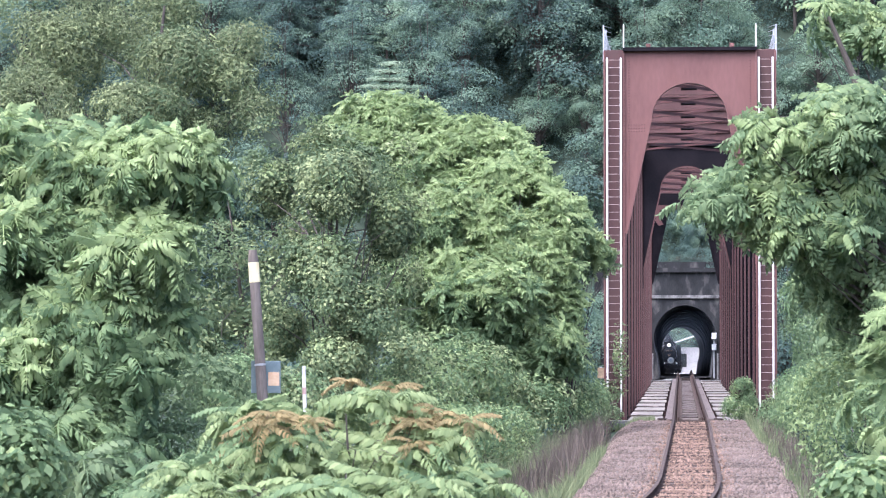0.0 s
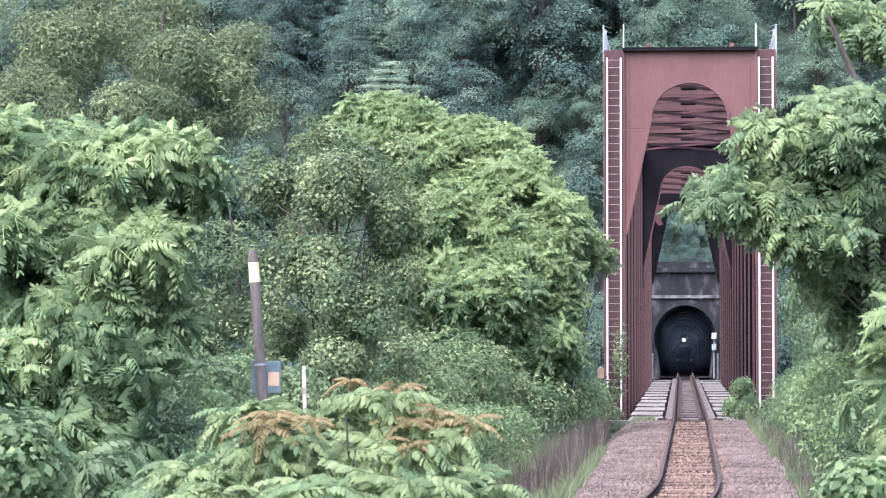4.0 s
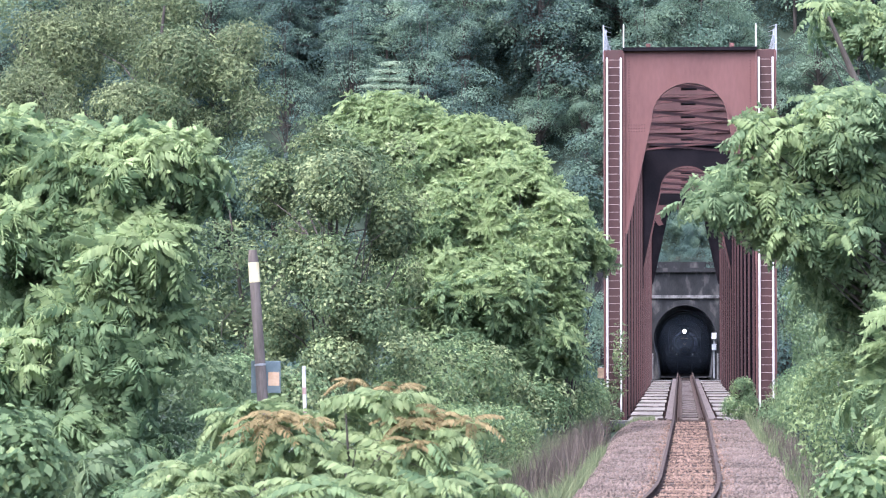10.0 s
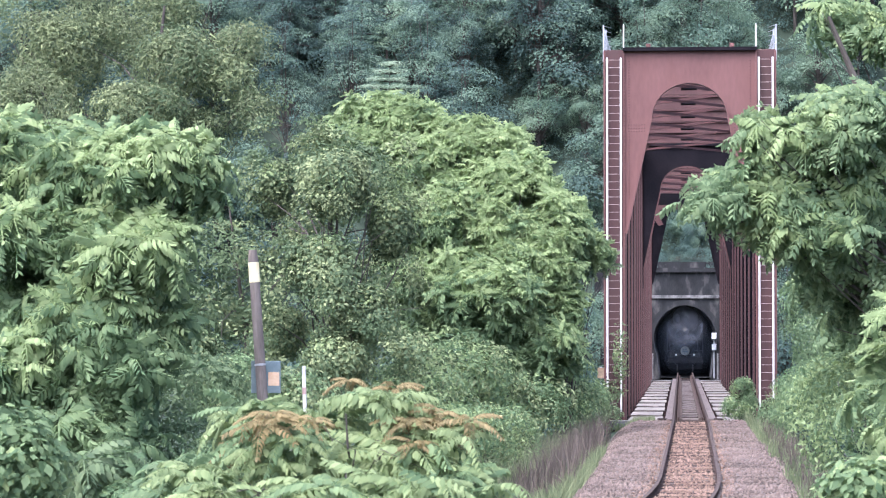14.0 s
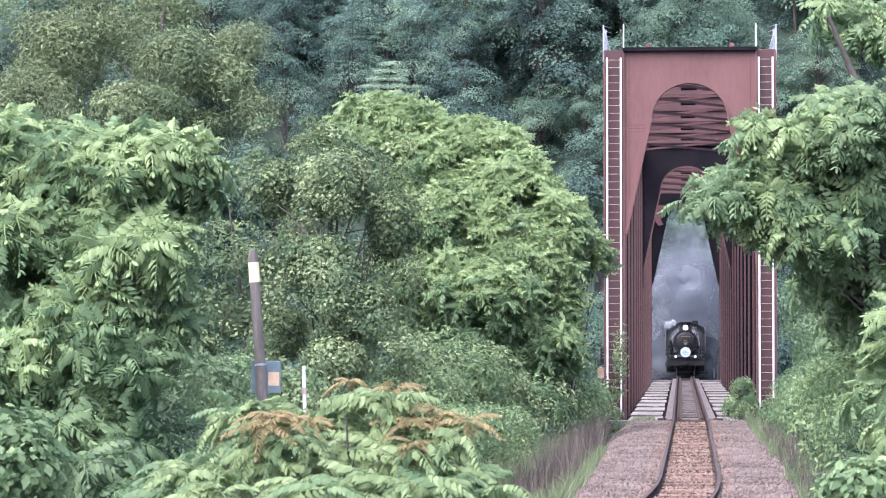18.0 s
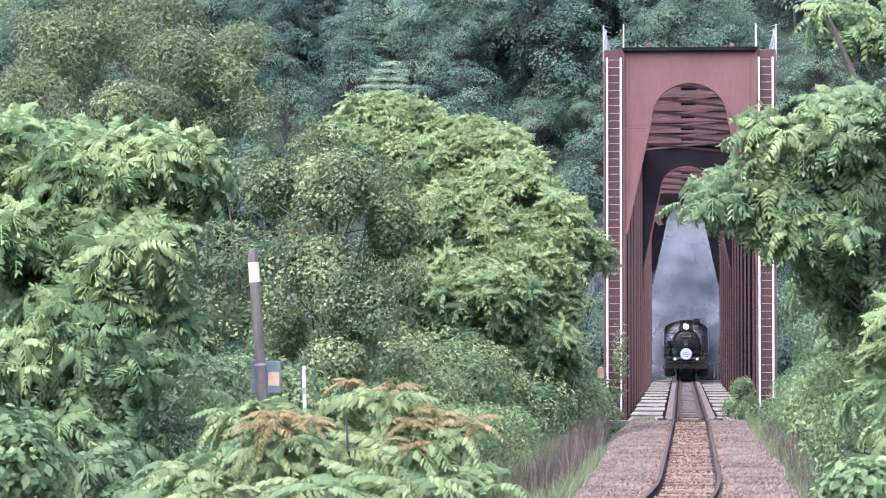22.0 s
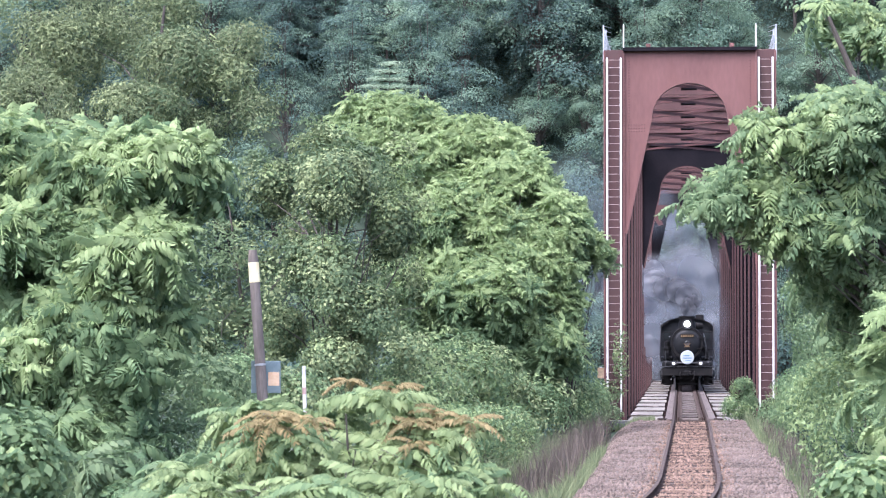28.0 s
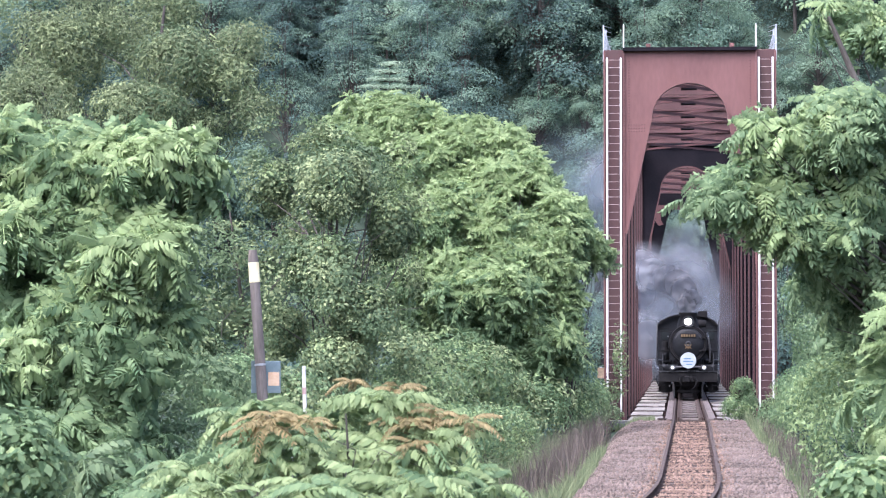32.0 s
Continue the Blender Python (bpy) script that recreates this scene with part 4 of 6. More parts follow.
tree("ailanthus_tree", "tall bushy tree with bright green drooping pinnate leaves", (-9.6, 48.2, -1.4),
     [(-10.4, 48, 5.41, 1.53, 1.1, 0.69), (-8.46, 47.5, 5.25, 1.07, 1, 0.6), (-9.68, 47, 4.16, 1.46, 1, 0.49), (-8.5, 46.6, 3.92, 0.69, 0.7, 0.34), (-8.9, 46.5, 2.49, 0.91, 0.9, 0.95), (-10.23, 46, 1.91, 0.93, 0.8, 0.74), (-9.14, 46, 1.07, 1.01, 0.7, 0.65), (-10.66, 48, 3.01, 1.18, 1, 0.85), (-8.2, 47.6, 5.08, 0.58, 0.8, 0.51), (-8.41, 47.2, 4.25, 0.53, 0.7, 0.39), (-8.73, 47.2, 3.18, 0.78, 0.8, 0.58), (-8.83, 46.8, 3.55, 0.77, 0.7, 0.49), (-9.28, 47.4, 4.95, 1.0, 0.7, 0.54), (-8.31, 47, 2.83, 0.6, 0.7, 0.53), (-9.51, 46.6, 3.04, 0.94, 0.8, 0.62)],
     # no young leaf low down: the lower crown's shade is put into leaf colour
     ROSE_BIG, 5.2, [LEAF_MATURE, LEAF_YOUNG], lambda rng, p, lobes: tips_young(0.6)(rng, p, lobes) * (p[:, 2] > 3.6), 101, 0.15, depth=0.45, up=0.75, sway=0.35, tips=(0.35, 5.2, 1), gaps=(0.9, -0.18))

tree("sumac_shrub", "low leggy shrub with light green pinnate leaves and rusty new tips", (-3.4, 28, -1.2),
     [(-3.96, 28, 1.59, 0.76, 0.6, 0.23), (-2.94, 28.5, 1.55, 0.67, 0.6, 0.26), (-2.15, 28, 1.29, 0.38, 0.5, 0.23), (-4.57, 27, 1.34, 0.44, 0.5, 0.25), (-3.23, 26.5, 1.22, 1.45, 0.5, 0.24), (-4.12, 28.4, 1.92, 0.44, 0.5, 0.11), (-3.26, 28.6, 1.99, 0.47, 0.5, 0.14), (-2.46, 28.4, 1.74, 0.31, 0.4, 0.13)],
     ROSE_SUMAC, 4.4, [LEAF_SUMAC, LEAF_RUST, LEAF_MATURE], lambda rng, p, lobes: np.where(rng.random(len(p)) < 0.3, 2, 0), 102, 0.05, "shrub", scale=(0.5, 0.95), up=1.7, sway=0.3, tips=(0.42, 2.7, 1))

tree("ailanthus_sapling", "young ailanthus with fresh green pinnate leaves", (-6.3, 36, -1.3),
     [(-7.09, 36, 0.86, 0.85, 0.7, 0.36), (-6.21, 35, 0.82, 0.64, 0.6, 0.29)],
     # half the shoots take the darker scrub leaf to stand for the tall tree's shade
     ROSE_BIG, 3.4, [LEAF_MATURE, LEAF_SCRUB], flecks(0.5), 103, 0.06, "tree", up=2.0)

tree("kudzu_shrub", "low tangle of broad pale green kudzu leaves", (-7.2, 31, -1.2),
     [(-7.06, 31, 1.31, 0.48, 0.5, 0.48)],
     PAD_KUDZU, 24, [LEAF_MATURE, LEAF_YOUNG], flecks(0.2), 104, 0.04, "shrub", up=0.3, depth=0.6)

tree("vine_covered_tree", "dense tree smothered in small-leaved olive green vines", (-8.6, 75, -1.6),
     [(-8.59, 74, 6.42, 1.95, 1.5, 1.55), (-8.88, 73, 4.38, 1.66, 1.4, 1.73), (-7.82, 73, 3.19, 1.59, 1.3, 1.53), (-9.87, 74, 2.79, 1.14, 1.2, 1.21), (-7.34, 75, 5.38, 0.89, 1.2, 1.91), (-10.27, 76, 6.39, 0.76, 1, 1.52), (-8.24, 72, 2.13, 1.96, 1, 0.79)],
     PAD_VINE, 7.0, [LEAF_VINE, LEAF_SCRUB, LEAF_YOUNG], lambda rng, p, lobes: rng.choice(3, len(p), p=[0.55, 0.4, 0.05]), 105, 0.2, depth=0.4, up=0.6, scale=(0.7, 1.3), gaps=(0.95, 0.12, 0.35))

# Its first two lobes are added behind the vine tree to darken that tree's gaps.
tree("dark_shrub", "dark green shrub in deep shade", (-11.2, 80, -1.6),
     [(-9.27, 80, 6.58, 1.6, 1, 1.45), (-9.01, 79, 4.09, 1.72, 1, 2.15), (-12.03, 80, 3.82, 1.45, 1, 2.18), (-12.59, 78, 2.09, 1.42, 1, 1.13), (-17.39, 82, 3.25, 2.98, 1, 2.98)],
     PAD_SCRUB, 3.2, [LEAF_SCRUB, LEAF_VINE], flecks(0.15), 106, 0.1, "shrub", up=0.5, gaps=(0.6, -0.2))

tree("dark_shrub", "dark green scrub under the tall tree", (-11.0, 60, -1.5),
     [(-9.86, 58, 1.71, 1.27, 1, 0.58), (-12.33, 62, 2.21, 1.92, 1, 1.24)],
     PAD_SCRUB, 3.4, [LEAF_SCRUB, LEAF_VINE], flecks(0.15), 133, 0.06, "shrub", up=0.5)

tree("kudzu_shrub", "light green vines sprawling over the bank", (-7.8, 66, -1.5),
     [(-9.45, 64, 1.67, 1.05, 1, 0.52), (-8.4, 63, 1.28, 1.15, 1, 0.57)],
     PAD_VINE, 8, [LEAF_MATURE, LEAF_VINE], flecks(0.5), 107, 0.05, "shrub", up=0.5)

for base, lobes, seed in (
        ((-9.0, 95, -1.5), [(-9.56, 95, 8.87, 1.64, 1.5, 1.12), (-7.58, 94, 7.78, 1.62, 1.5, 1.45), (-7.93, 94, 5.73, 2.05, 1.5, 1.88), (-6.47, 94, 8.04, 1.28, 1.2, 0.85), (-6.9, 94, 8.63, 1.2, 1, 0.65), (-8.78, 95, 9.3, 1.47, 1.2, 0.73), (-5.79, 94, 8.43, 0.85, 1, 0.6), (-7.09, 92, 6, 1.67, 1.1, 1.34), (-8.1, 92, 3.66, 1.51, 1.2, 1.34)], 110),
        ((-5.6, 93, -1.5), [(-5.65, 93, 6.88, 1.52, 1.4, 1.27), (-4.92, 92, 5.66, 1.76, 1.5, 1.34), (-6.19, 91, 4.31, 2.15, 1.4, 1.32), (-4.93, 90.5, 2.82, 1.48, 1.2, 1.23), (-5.92, 92, 5.66, 1.51, 1.2, 1.17), (-4.4, 91.5, 4.65, 1, 1.1, 1), (-5.14, 93, 7.13, 1.27, 1.2, 1.01), (-4.46, 93, 7.13, 0.93, 1, 0.71), (-3.7, 93, 6.29, 0.68, 0.8, 0.64), (-5.93, 89.5, 3.63, 1.46, 0.9, 1.14), (-4.19, 92.5, 6.02, 1.01, 1, 0.84)], 111),
        ((-3.7, 95, -1.5), [(-3.79, 93, 5.1, 0.76, 1, 0.81), (-4.38, 92, 3.57, 0.92, 1, 0.75), (-2.91, 93, 5.39, 0.27, 0.4, 0.2), (-2.57, 93, 5.1, 0.34, 0.4, 0.24), (-3.65, 91.5, 3.57, 0.63, 0.8, 1), (-3.73, 91.5, 2.07, 0.7, 0.8, 0.75)], 112)):
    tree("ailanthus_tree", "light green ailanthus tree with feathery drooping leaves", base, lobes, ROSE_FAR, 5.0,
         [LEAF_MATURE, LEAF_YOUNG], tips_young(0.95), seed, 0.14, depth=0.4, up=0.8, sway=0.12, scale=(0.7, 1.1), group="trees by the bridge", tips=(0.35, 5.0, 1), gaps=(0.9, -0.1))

tree("bank_shrub", "mixed green undergrowth on the bank", (-6.2, 86, -1.6),
     [(-6.73, 85, 1.57, 1.85, 1.5, 1.08), (-5.09, 86, 0.78, 1.56, 1.2, 0.86), (-7.37, 80, 0.91, 1.75, 1.2, 0.87), (-4.03, 95, 0.84, 1.21, 1, 0.52), (-4.99, 97, 1.77, 1.59, 1, 1.06)],
     PAD_SCRUB, 4.5, [LEAF_MATURE, LEAF_VINE, LEAF_YOUNG], lambda rng, p, lobes: rng.choice(3, len(p), p=[0.4, 0.3, 0.3]), 115, 0.06, "shrub", up=0.6)

tree("leafy_shrub", "light green weedy shrub on the bank below the line", (-4.3, 62, -1.5),
     [(-5, 62, 0.74, 1.24, 0.7, 0.47), (-4.1, 64, 0.74, 0.81, 0.6, 0.42), (-6.5, 66, 0.98, 1.08, 0.7, 0.48)],
     PAD_WEED, 10, [LEAF_MATURE, LEAF_YOUNG, LEAF_VINE], lambda rng, p, lobes: rng.choice(3, len(p), p=[0.4, 0.3, 0.3]), 127, 0.04, "shrub", up=0.6)

tree("olive_tree", "broad tree with fine dull olive leaves", (-15.5, 84, -1.6),
     [(-17.2, 84, 10.6, 2.7, 2, 1.7), (-13.6, 82, 9.96, 1.9, 1.8, 1.4), (-12.3, 82, 9.5, 0.9, 1.3, 0.7), (-11.7, 82, 8.7, 0.75, 1.2, 0.6), (-12.9, 82, 8.2, 0.9, 1.0, 0.7), (-14.68, 81, 8.69, 2.6, 1.5, 0.95), (-15.08, 85, 11.62, 2.6, 1.6, 1.2), (-12.2, 83, 10.6, 0.9, 1.2, 0.5), (-17.9, 83, 9.14, 2.1, 1.5, 1.0)],
     PAD_OLIVE, 3.6, [LEAF_OLIVE, LEAF_SCRUB, LEAF_VINE], lambda rng, p, lobes: rng.choice(3, len(p), p=[0.5, 0.2, 0.3]), 116, 0.25, depth=0.45, up=0.5, scale=(0.6, 1.1), gaps=(0.5, 0.0))

tree("walnut_tree", "spreading walnut tree with layered drooping pinnate leaves", (5.6, 44, -1.4),
     [(1.93, 42, 5.6, 0.67, 0.9, 0.38), (1.32, 42, 5.18, 0.63, 0.8, 0.31), (0.2, 41.6, 4.54, 0.49, 0.4, 0.2), (0.83, 42, 5.45, 0.37, 0.4, 0.18), (1.32, 42, 4.42, 0.63, 0.7, 0.34), (0.94, 42, 4.05, 0.41, 0.4, 0.24), (2.12, 42.6, 4.68, 0.8, 0.9, 0.69), (2.1, 43, 3.83, 0.69, 0.8, 0.54), (2.69, 43, 5.32, 0.65, 0.9, 0.7), (2.04, 44, 7.1, 0.54, 0.6, 0.39), (2.84, 44, 6.9, 0.74, 0.8, 0.55), (2.37, 44, 3.22, 0.41, 0.7, 0.22), (2.77, 43, 3.76, 0.57, 0.8, 0.77), (1.78, 44.5, 3.47, 0.5, 0.6, 0.39), (2.19, 47, 2.75, 0.38, 0.7, 0.28), (2.65, 46, 2.66, 0.6, 0.7, 0.57), (2.52, 42.6, 3.4, 0.35, 0.7, 0.26), (1.58, 42.6, 3.79, 0.53, 0.6, 0.32), (1.47, 41.8, 4.11, 0.59, 0.6, 0.28), (2.11, 43.6, 3.1, 0.36, 0.7, 0.24), (0.45, 42, 4.78, 0.38, 0.4, 0.2), (0.6, 42, 4.3, 0.4, 0.4, 0.18), (0.95, 42, 4.8, 0.45, 0.5, 0.32), (1.5, 42.4, 4.8, 0.5, 0.6, 0.4)],
     # under-canopy shade by colour: low lobes get only the darker leaf
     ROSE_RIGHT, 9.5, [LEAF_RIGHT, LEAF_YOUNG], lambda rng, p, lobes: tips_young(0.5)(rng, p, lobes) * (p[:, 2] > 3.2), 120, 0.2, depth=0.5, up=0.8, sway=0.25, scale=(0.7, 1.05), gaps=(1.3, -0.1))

tree("bank_shrub", "dark green bushes on the far bank side", (3.4, 85, -1.6),
     [(3.44, 88, 3.29, 0.72, 1.2, 1.44), (3.24, 80, 1.35, 0.87, 1, 0.73), (4.08, 82, 2.06, 1.34, 1, 1.34)],
     PAD_WEED, 7, [LEAF_SCRUB, LEAF_MATURE], flecks(0.6), 121, 0.08, "shrub", up=0.6)

tree("leafy_shrub", "bright green broad-leaved shrub beside the line", (3.2, 48, -1.2),
     [(2.3, 60, 1.35, 0.65, 0.7, 0.6), (2.45, 50, 1.12, 0.73, 0.7, 0.55), (2.06, 46, 1.99, 0.59, 0.6, 0.29)],
     PAD_WEED, 11, [LEAF_MATURE, LEAF_YOUNG], flecks(0.45), 122, 0.05, "shrub", up=0.6)

tree("sumac_shrub", "pale green pinnate leaves leaning in beside the line", (2.9, 37, -1.0),
     [(2.1, 36, 2.4, 0.16, 0.4, 0.26), (2.23, 36, 2.93, 0.12, 0.3, 0.13), (2.08, 40, 1.94, 0.22, 0.5, 0.12), (2.24, 37, 1.69, 0.24, 0.4, 0.27)],
     ROSE_SUMAC, 7, [LEAF_YOUNG, LEAF_MATURE], flecks(0.35), 123, 0.04, "shrub", scale=(0.6, 0.95), up=0.9, sway=0.25)

tree("kudzu_shrub", "broad pale leaves low beside the ballast", (2.2, 31, -1.0),
     [(1.54, 31, 1.11, 0.37, 0.4, 0.2)],
     PAD_KUDZU, 32, [LEAF_MATURE, LEAF_YOUNG], flecks(0.4), 126, 0.03, "shrub", up=0.4)

tree("round_bush", "small round dark green bush at the bridge end", (1.72, 105.6, -0.5),
     [(1.71, 105.4, 1, 0.36, 0.4, 0.31), (1.57, 105.2, 0.32, 0.52, 0.5, 0.42), (1.96, 105.3, 0.51, 0.27, 0.4, 0.42)],
     PAD_SMALL, 38, [LEAF_MATURE, LEAF_SCRUB, LEAF_YOUNG], lambda rng, p, lobes: rng.choice(3, len(p), p=[0.55, 0.25, 0.2]), 124, 0.02, "bush", up=0.5, scale=(0.7, 1.1), depth=0.6)

tree("leafy_shrub", "low green shrub at the foot of the bridge post", (3.2, 103, -0.9),
     [(2.75, 103.4, 0.2, 0.45, 0.4, 0.4), (3.4, 103, 0.7, 0.7, 0.5, 0.7), (2.6, 100, -0.1, 0.4, 0.5, 0.35)],
     PAD_WEED, 13, [LEAF_MATURE, LEAF_SCRUB, LEAF_YOUNG], lambda rng, p, lobes: rng.choice(3, len(p), p=[0.5, 0.3, 0.2]), 128, 0.03, "shrub", up=0.6)

tree("leafy_shrub", "pale green weeds crowding the foot of the bridge ladder", (-3.1, 103.4, -0.9),
     [(-3.4, 103.5, 0.5, 0.6, 0.5, 0.55), (-2.75, 103.7, 0.05, 0.4, 0.3, 0.3), (-3.6, 101, 0.1, 0.6, 0.5, 0.5)],
     PAD_WEED, 13, [LEAF_MATURE, LEAF_SCRUB, LEAF_YOUNG], lambda rng, p, lobes: rng.choice(3, len(p), p=[0.5, 0.2, 0.3]), 129, 0.03, "shrub", up=0.6)

tree("leafy_shrub", "mid green scrub in the shade between the trees", (-7.7, 47, -1.2),
     [(-8.0, 47.5, 0.85, 0.6, 0.5, 0.6), (-7.3, 46, 0.55, 0.55, 0.5, 0.45), (-7.0, 52, 0.6, 0.7, 0.5, 0.5)],
     PAD_WEED, 12, [LEAF_SCRUB, LEAF_MATURE], flecks(0.4), 132, 0.03, "shrub", up=0.5)

vine = tree("climbing_vine", "vine climbing the foot of the bridge ladder", (-2.75, 106.3, -0.5),
     [(-2.37, 106.3, 1.97, 0.12, 0.15, 1.12), (-2.96, 105.8, 0.77, 0.5, 0.4, 0.42)],
     PAD_BUSH, 22, [LEAF_VINE, LEAF_MATURE], flecks(0.4), 125, 0.02, "vine", up=0.2)
for crown in vine.children:
    if crown.name.startswith("crown"):
        tagged(crown, kind="stuff")


# ---- forest on the hill ----
def forest_tree(seed, height, spread, mats, conifer=False):
    """A hillside tree: boughs that end in domed clumps of leaves, or in flat needle fans on a conifer."""
    rng = np.random.default_rng(seed)
    me = Mesh()
    me.tube([(0, 0, -1.5), (0.1, 0, height * 0.4), (0, 0.1, height * 0.97)], [0.14, 0.1, 0.02], 6)
    pts, axs, sc = [], [], []
    if conifer:
        tiers = int(height / 0.85)
        for i in range(tiers):
            t = i / tiers
            z = height * (0.16 + 0.83 * t) + rng.uniform(-0.3, 0.3)
            r = spread * (1 - t) ** 0.75 + 0.2
            arms = int(5 + 4 * (1 - t))
            for k in range(arms):
                a = k * 6.283 / arms + rng.uniform(-0.4, 0.4)
                ra = r * rng.uniform(0.7, 1.15)
                me.tube([(0, 0, z), (ra * math.cos(a), ra * math.sin(a), z - 0.15 * ra)], [0.05, 0.01], 3, caps=False)
                for q in np.arange(0.35, 1.05, 0.5 / max(ra, 0.5)):
                    pts.append((ra * q * math.cos(a), ra * q * math.sin(a), z - 0.3 * ra * q * q + rng.uniform(-0.35, 0.35)))
                    axs.append((0.25 * math.cos(a), 0.25 * math.sin(a), 1))
                    sc.append(rng.uniform(0.6, 1.1))
    else:
        for k in range(50):
            u = unit(rng.normal(0, 1, 3) + (0, 0, 0.3))
            c = u * (spread, spread, height * 0.4) * rng.uniform(0.35, 1.05) + (0, 0, height * 0.56)
            me.tube([(0, 0, height * rng.uniform(0.25, 0.6)), tuple(c - (0, 0, 0.3))], [0.05, 0.01], 3, caps=False)
            pts.append(c)
            axs.append(u * 0.45 + (0, 0, 1))
            sc.append(rng.uniform(0.75, 1.5) * (spread / 3.4))
    v, f, ids = scatter(rng, PAD_NEEDLE if conifer else PAD_FOREST, np.array(pts), np.array(axs), np.array(sc))
    slots = (rng.random(len(pts)) < 0.4).astype(np.int32)[ids]
    ob = empty("forest_tree", 0, 0, 0, "dark conifer on the hillside" if conifer else "dense broadleaf tree on the wooded hillside", "tree", "hillside forest")
    part("trunk", me, BARK, ob)
    part("crown", raw_mesh("crown", v, f, mats, slots), None, ob)
    return ob


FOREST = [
    forest_tree(201, 11, 3.4, [LEAF_HAZY, LEAF_HAZY_PALE]),
    forest_tree(202, 9, 3.6, [LEAF_HAZY, LEAF_HAZY_DARK]),
    forest_tree(203, 13, 3.0, [LEAF_HAZY_DARK, LEAF_HAZY]),
    forest_tree(204, 7, 2.4, [LEAF_HAZY_PALE, LEAF_HAZY]),
    forest_tree(205, 15, 2.8, [LEAF_HAZY_DARK, LEAF_HAZY_DARK], True),
    forest_tree(206, 11, 3.2, [LEAF_HAZY, LEAF_HAZY_DARK], True),
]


def plant_forest():
    rng = np.random.default_rng(77)
    spots = []
    for y in np.arange(208, 280, 5.6):
        for x in np.arange(-63, 18, 4.9):
            px, py = x + rng.uniform(-2.0, 2.0), y + rng.uniform(-2.2, 2.2)
            if abs(px) < 7 and py < MOUTH_NEAR + 5:
                continue
            if abs(px + 23.4) < 6.0 and py < 247:
                continue
            if abs(px + 11.4) < 5.0 and 240 < py < 257:
                continue
            if py < 236 and not (-17 < px < 17):
                continue
            spots.append((px, py))
    used = set()
    for px, py in spots:
        k = int(rng.choice(6, p=[0.4, 0.14, 0.1, 0.26, 0.05, 0.05] if px > -17 else [0.24, 0.2, 0.24, 0.14, 0.12, 0.06]))
        s = float(rng.uniform(0.8, 1.35))
        m = pose(px, py, ground_z(px, py) - 0.2, 0, 0, float(rng.uniform(0, 360)))
        if k not in used:
            used.add(k)
            FOREST[k].matrix_basis = m
        else:
            c = copy_thing(FOREST[k], m)
            c.scale = (s, s, s * float(rng.uniform(0.9, 1.15)))
    # a pale tree that stands clear of the dark slope
    copy_thing(FOREST[3], pose(-11.9, 255, ground_z(-11.9, 255) - 0.6, 0, 0, 70))
    for k, x, y, s in ((1, -7.6, 250.5, 0.6), (1, -14.6, 250.5, 0.6), (0, -10.4, 245.5, 0.6), (1, -6.6, 246.5, 0.55), (2, -13.4, 246.0, 0.5), (0, -8.0, 255.0, 0.65), (3, -9.0, 247.0, 0.75), (3, -7.2, 248.5, 0.7), (3, -10.6, 250.0, 0.7)):
        c = copy_thing(FOREST[k], pose(x, y, ground_z(x, y) - 0.4, 0, 0, 50 * x))
        c.scale = (s, s, s)


plant_forest()

# a small pale conifer with flat tiers that stands out from the slope
def layered_conifer(x, y, height, tiers, spread, seed):
    rng = np.random.default_rng(seed)
    z0 = ground_z(x, y) - 0.3
    ob = empty("conifer", x, y, z0, "pale green young conifer with flat tiers on the slope", "tree")
    m = Mesh()
    m.tube([(0, 0, -0.5), (0, 0, height * 0.6), (0, 0, height)], [0.16, 0.1, 0.02], 7)
    pts, axs, sc = [], [], []
    for i in range(tiers):
        z = height - 0.25 - i * 0.62
        r = spread * (0.16 + 0.84 * (i / (tiers - 1)) ** 0.75)
        arms = 6 + i // 2
        for k in range(arms):
            a = 6.283 * (k + 0.5 * i) / arms + rng.uniform(-0.5, 0.5)
            ra = r * rng.uniform(0.55, 1.2)
            m.tube([(0, 0, z - 0.15), (ra * math.cos(a), ra * math.sin(a), z + 0.05)], [0.04, 0.01], 4, caps=False)
            for q in np.arange(0.2, 1.02, 0.4 / max(ra, 0.5)):
                pts.append((ra * q * math.cos(a), ra * q * math.sin(a), z + 0.1 * q))
                axs.append((0.15 * math.cos(a), 0.15 * math.sin(a), 1))
                sc.append(rng.uniform(0.6, 0.95))
    v, f, ids = scatter(rng, PAD_NEEDLE, np.array(pts), np.array(axs), np.array(sc))
    part("trunk", m, BARK, ob)
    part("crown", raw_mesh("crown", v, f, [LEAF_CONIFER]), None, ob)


layered_conifer(-23.4, 246.0, 25.0 - ground_z(-23.4, 246.0), 12, 4.4, 301)


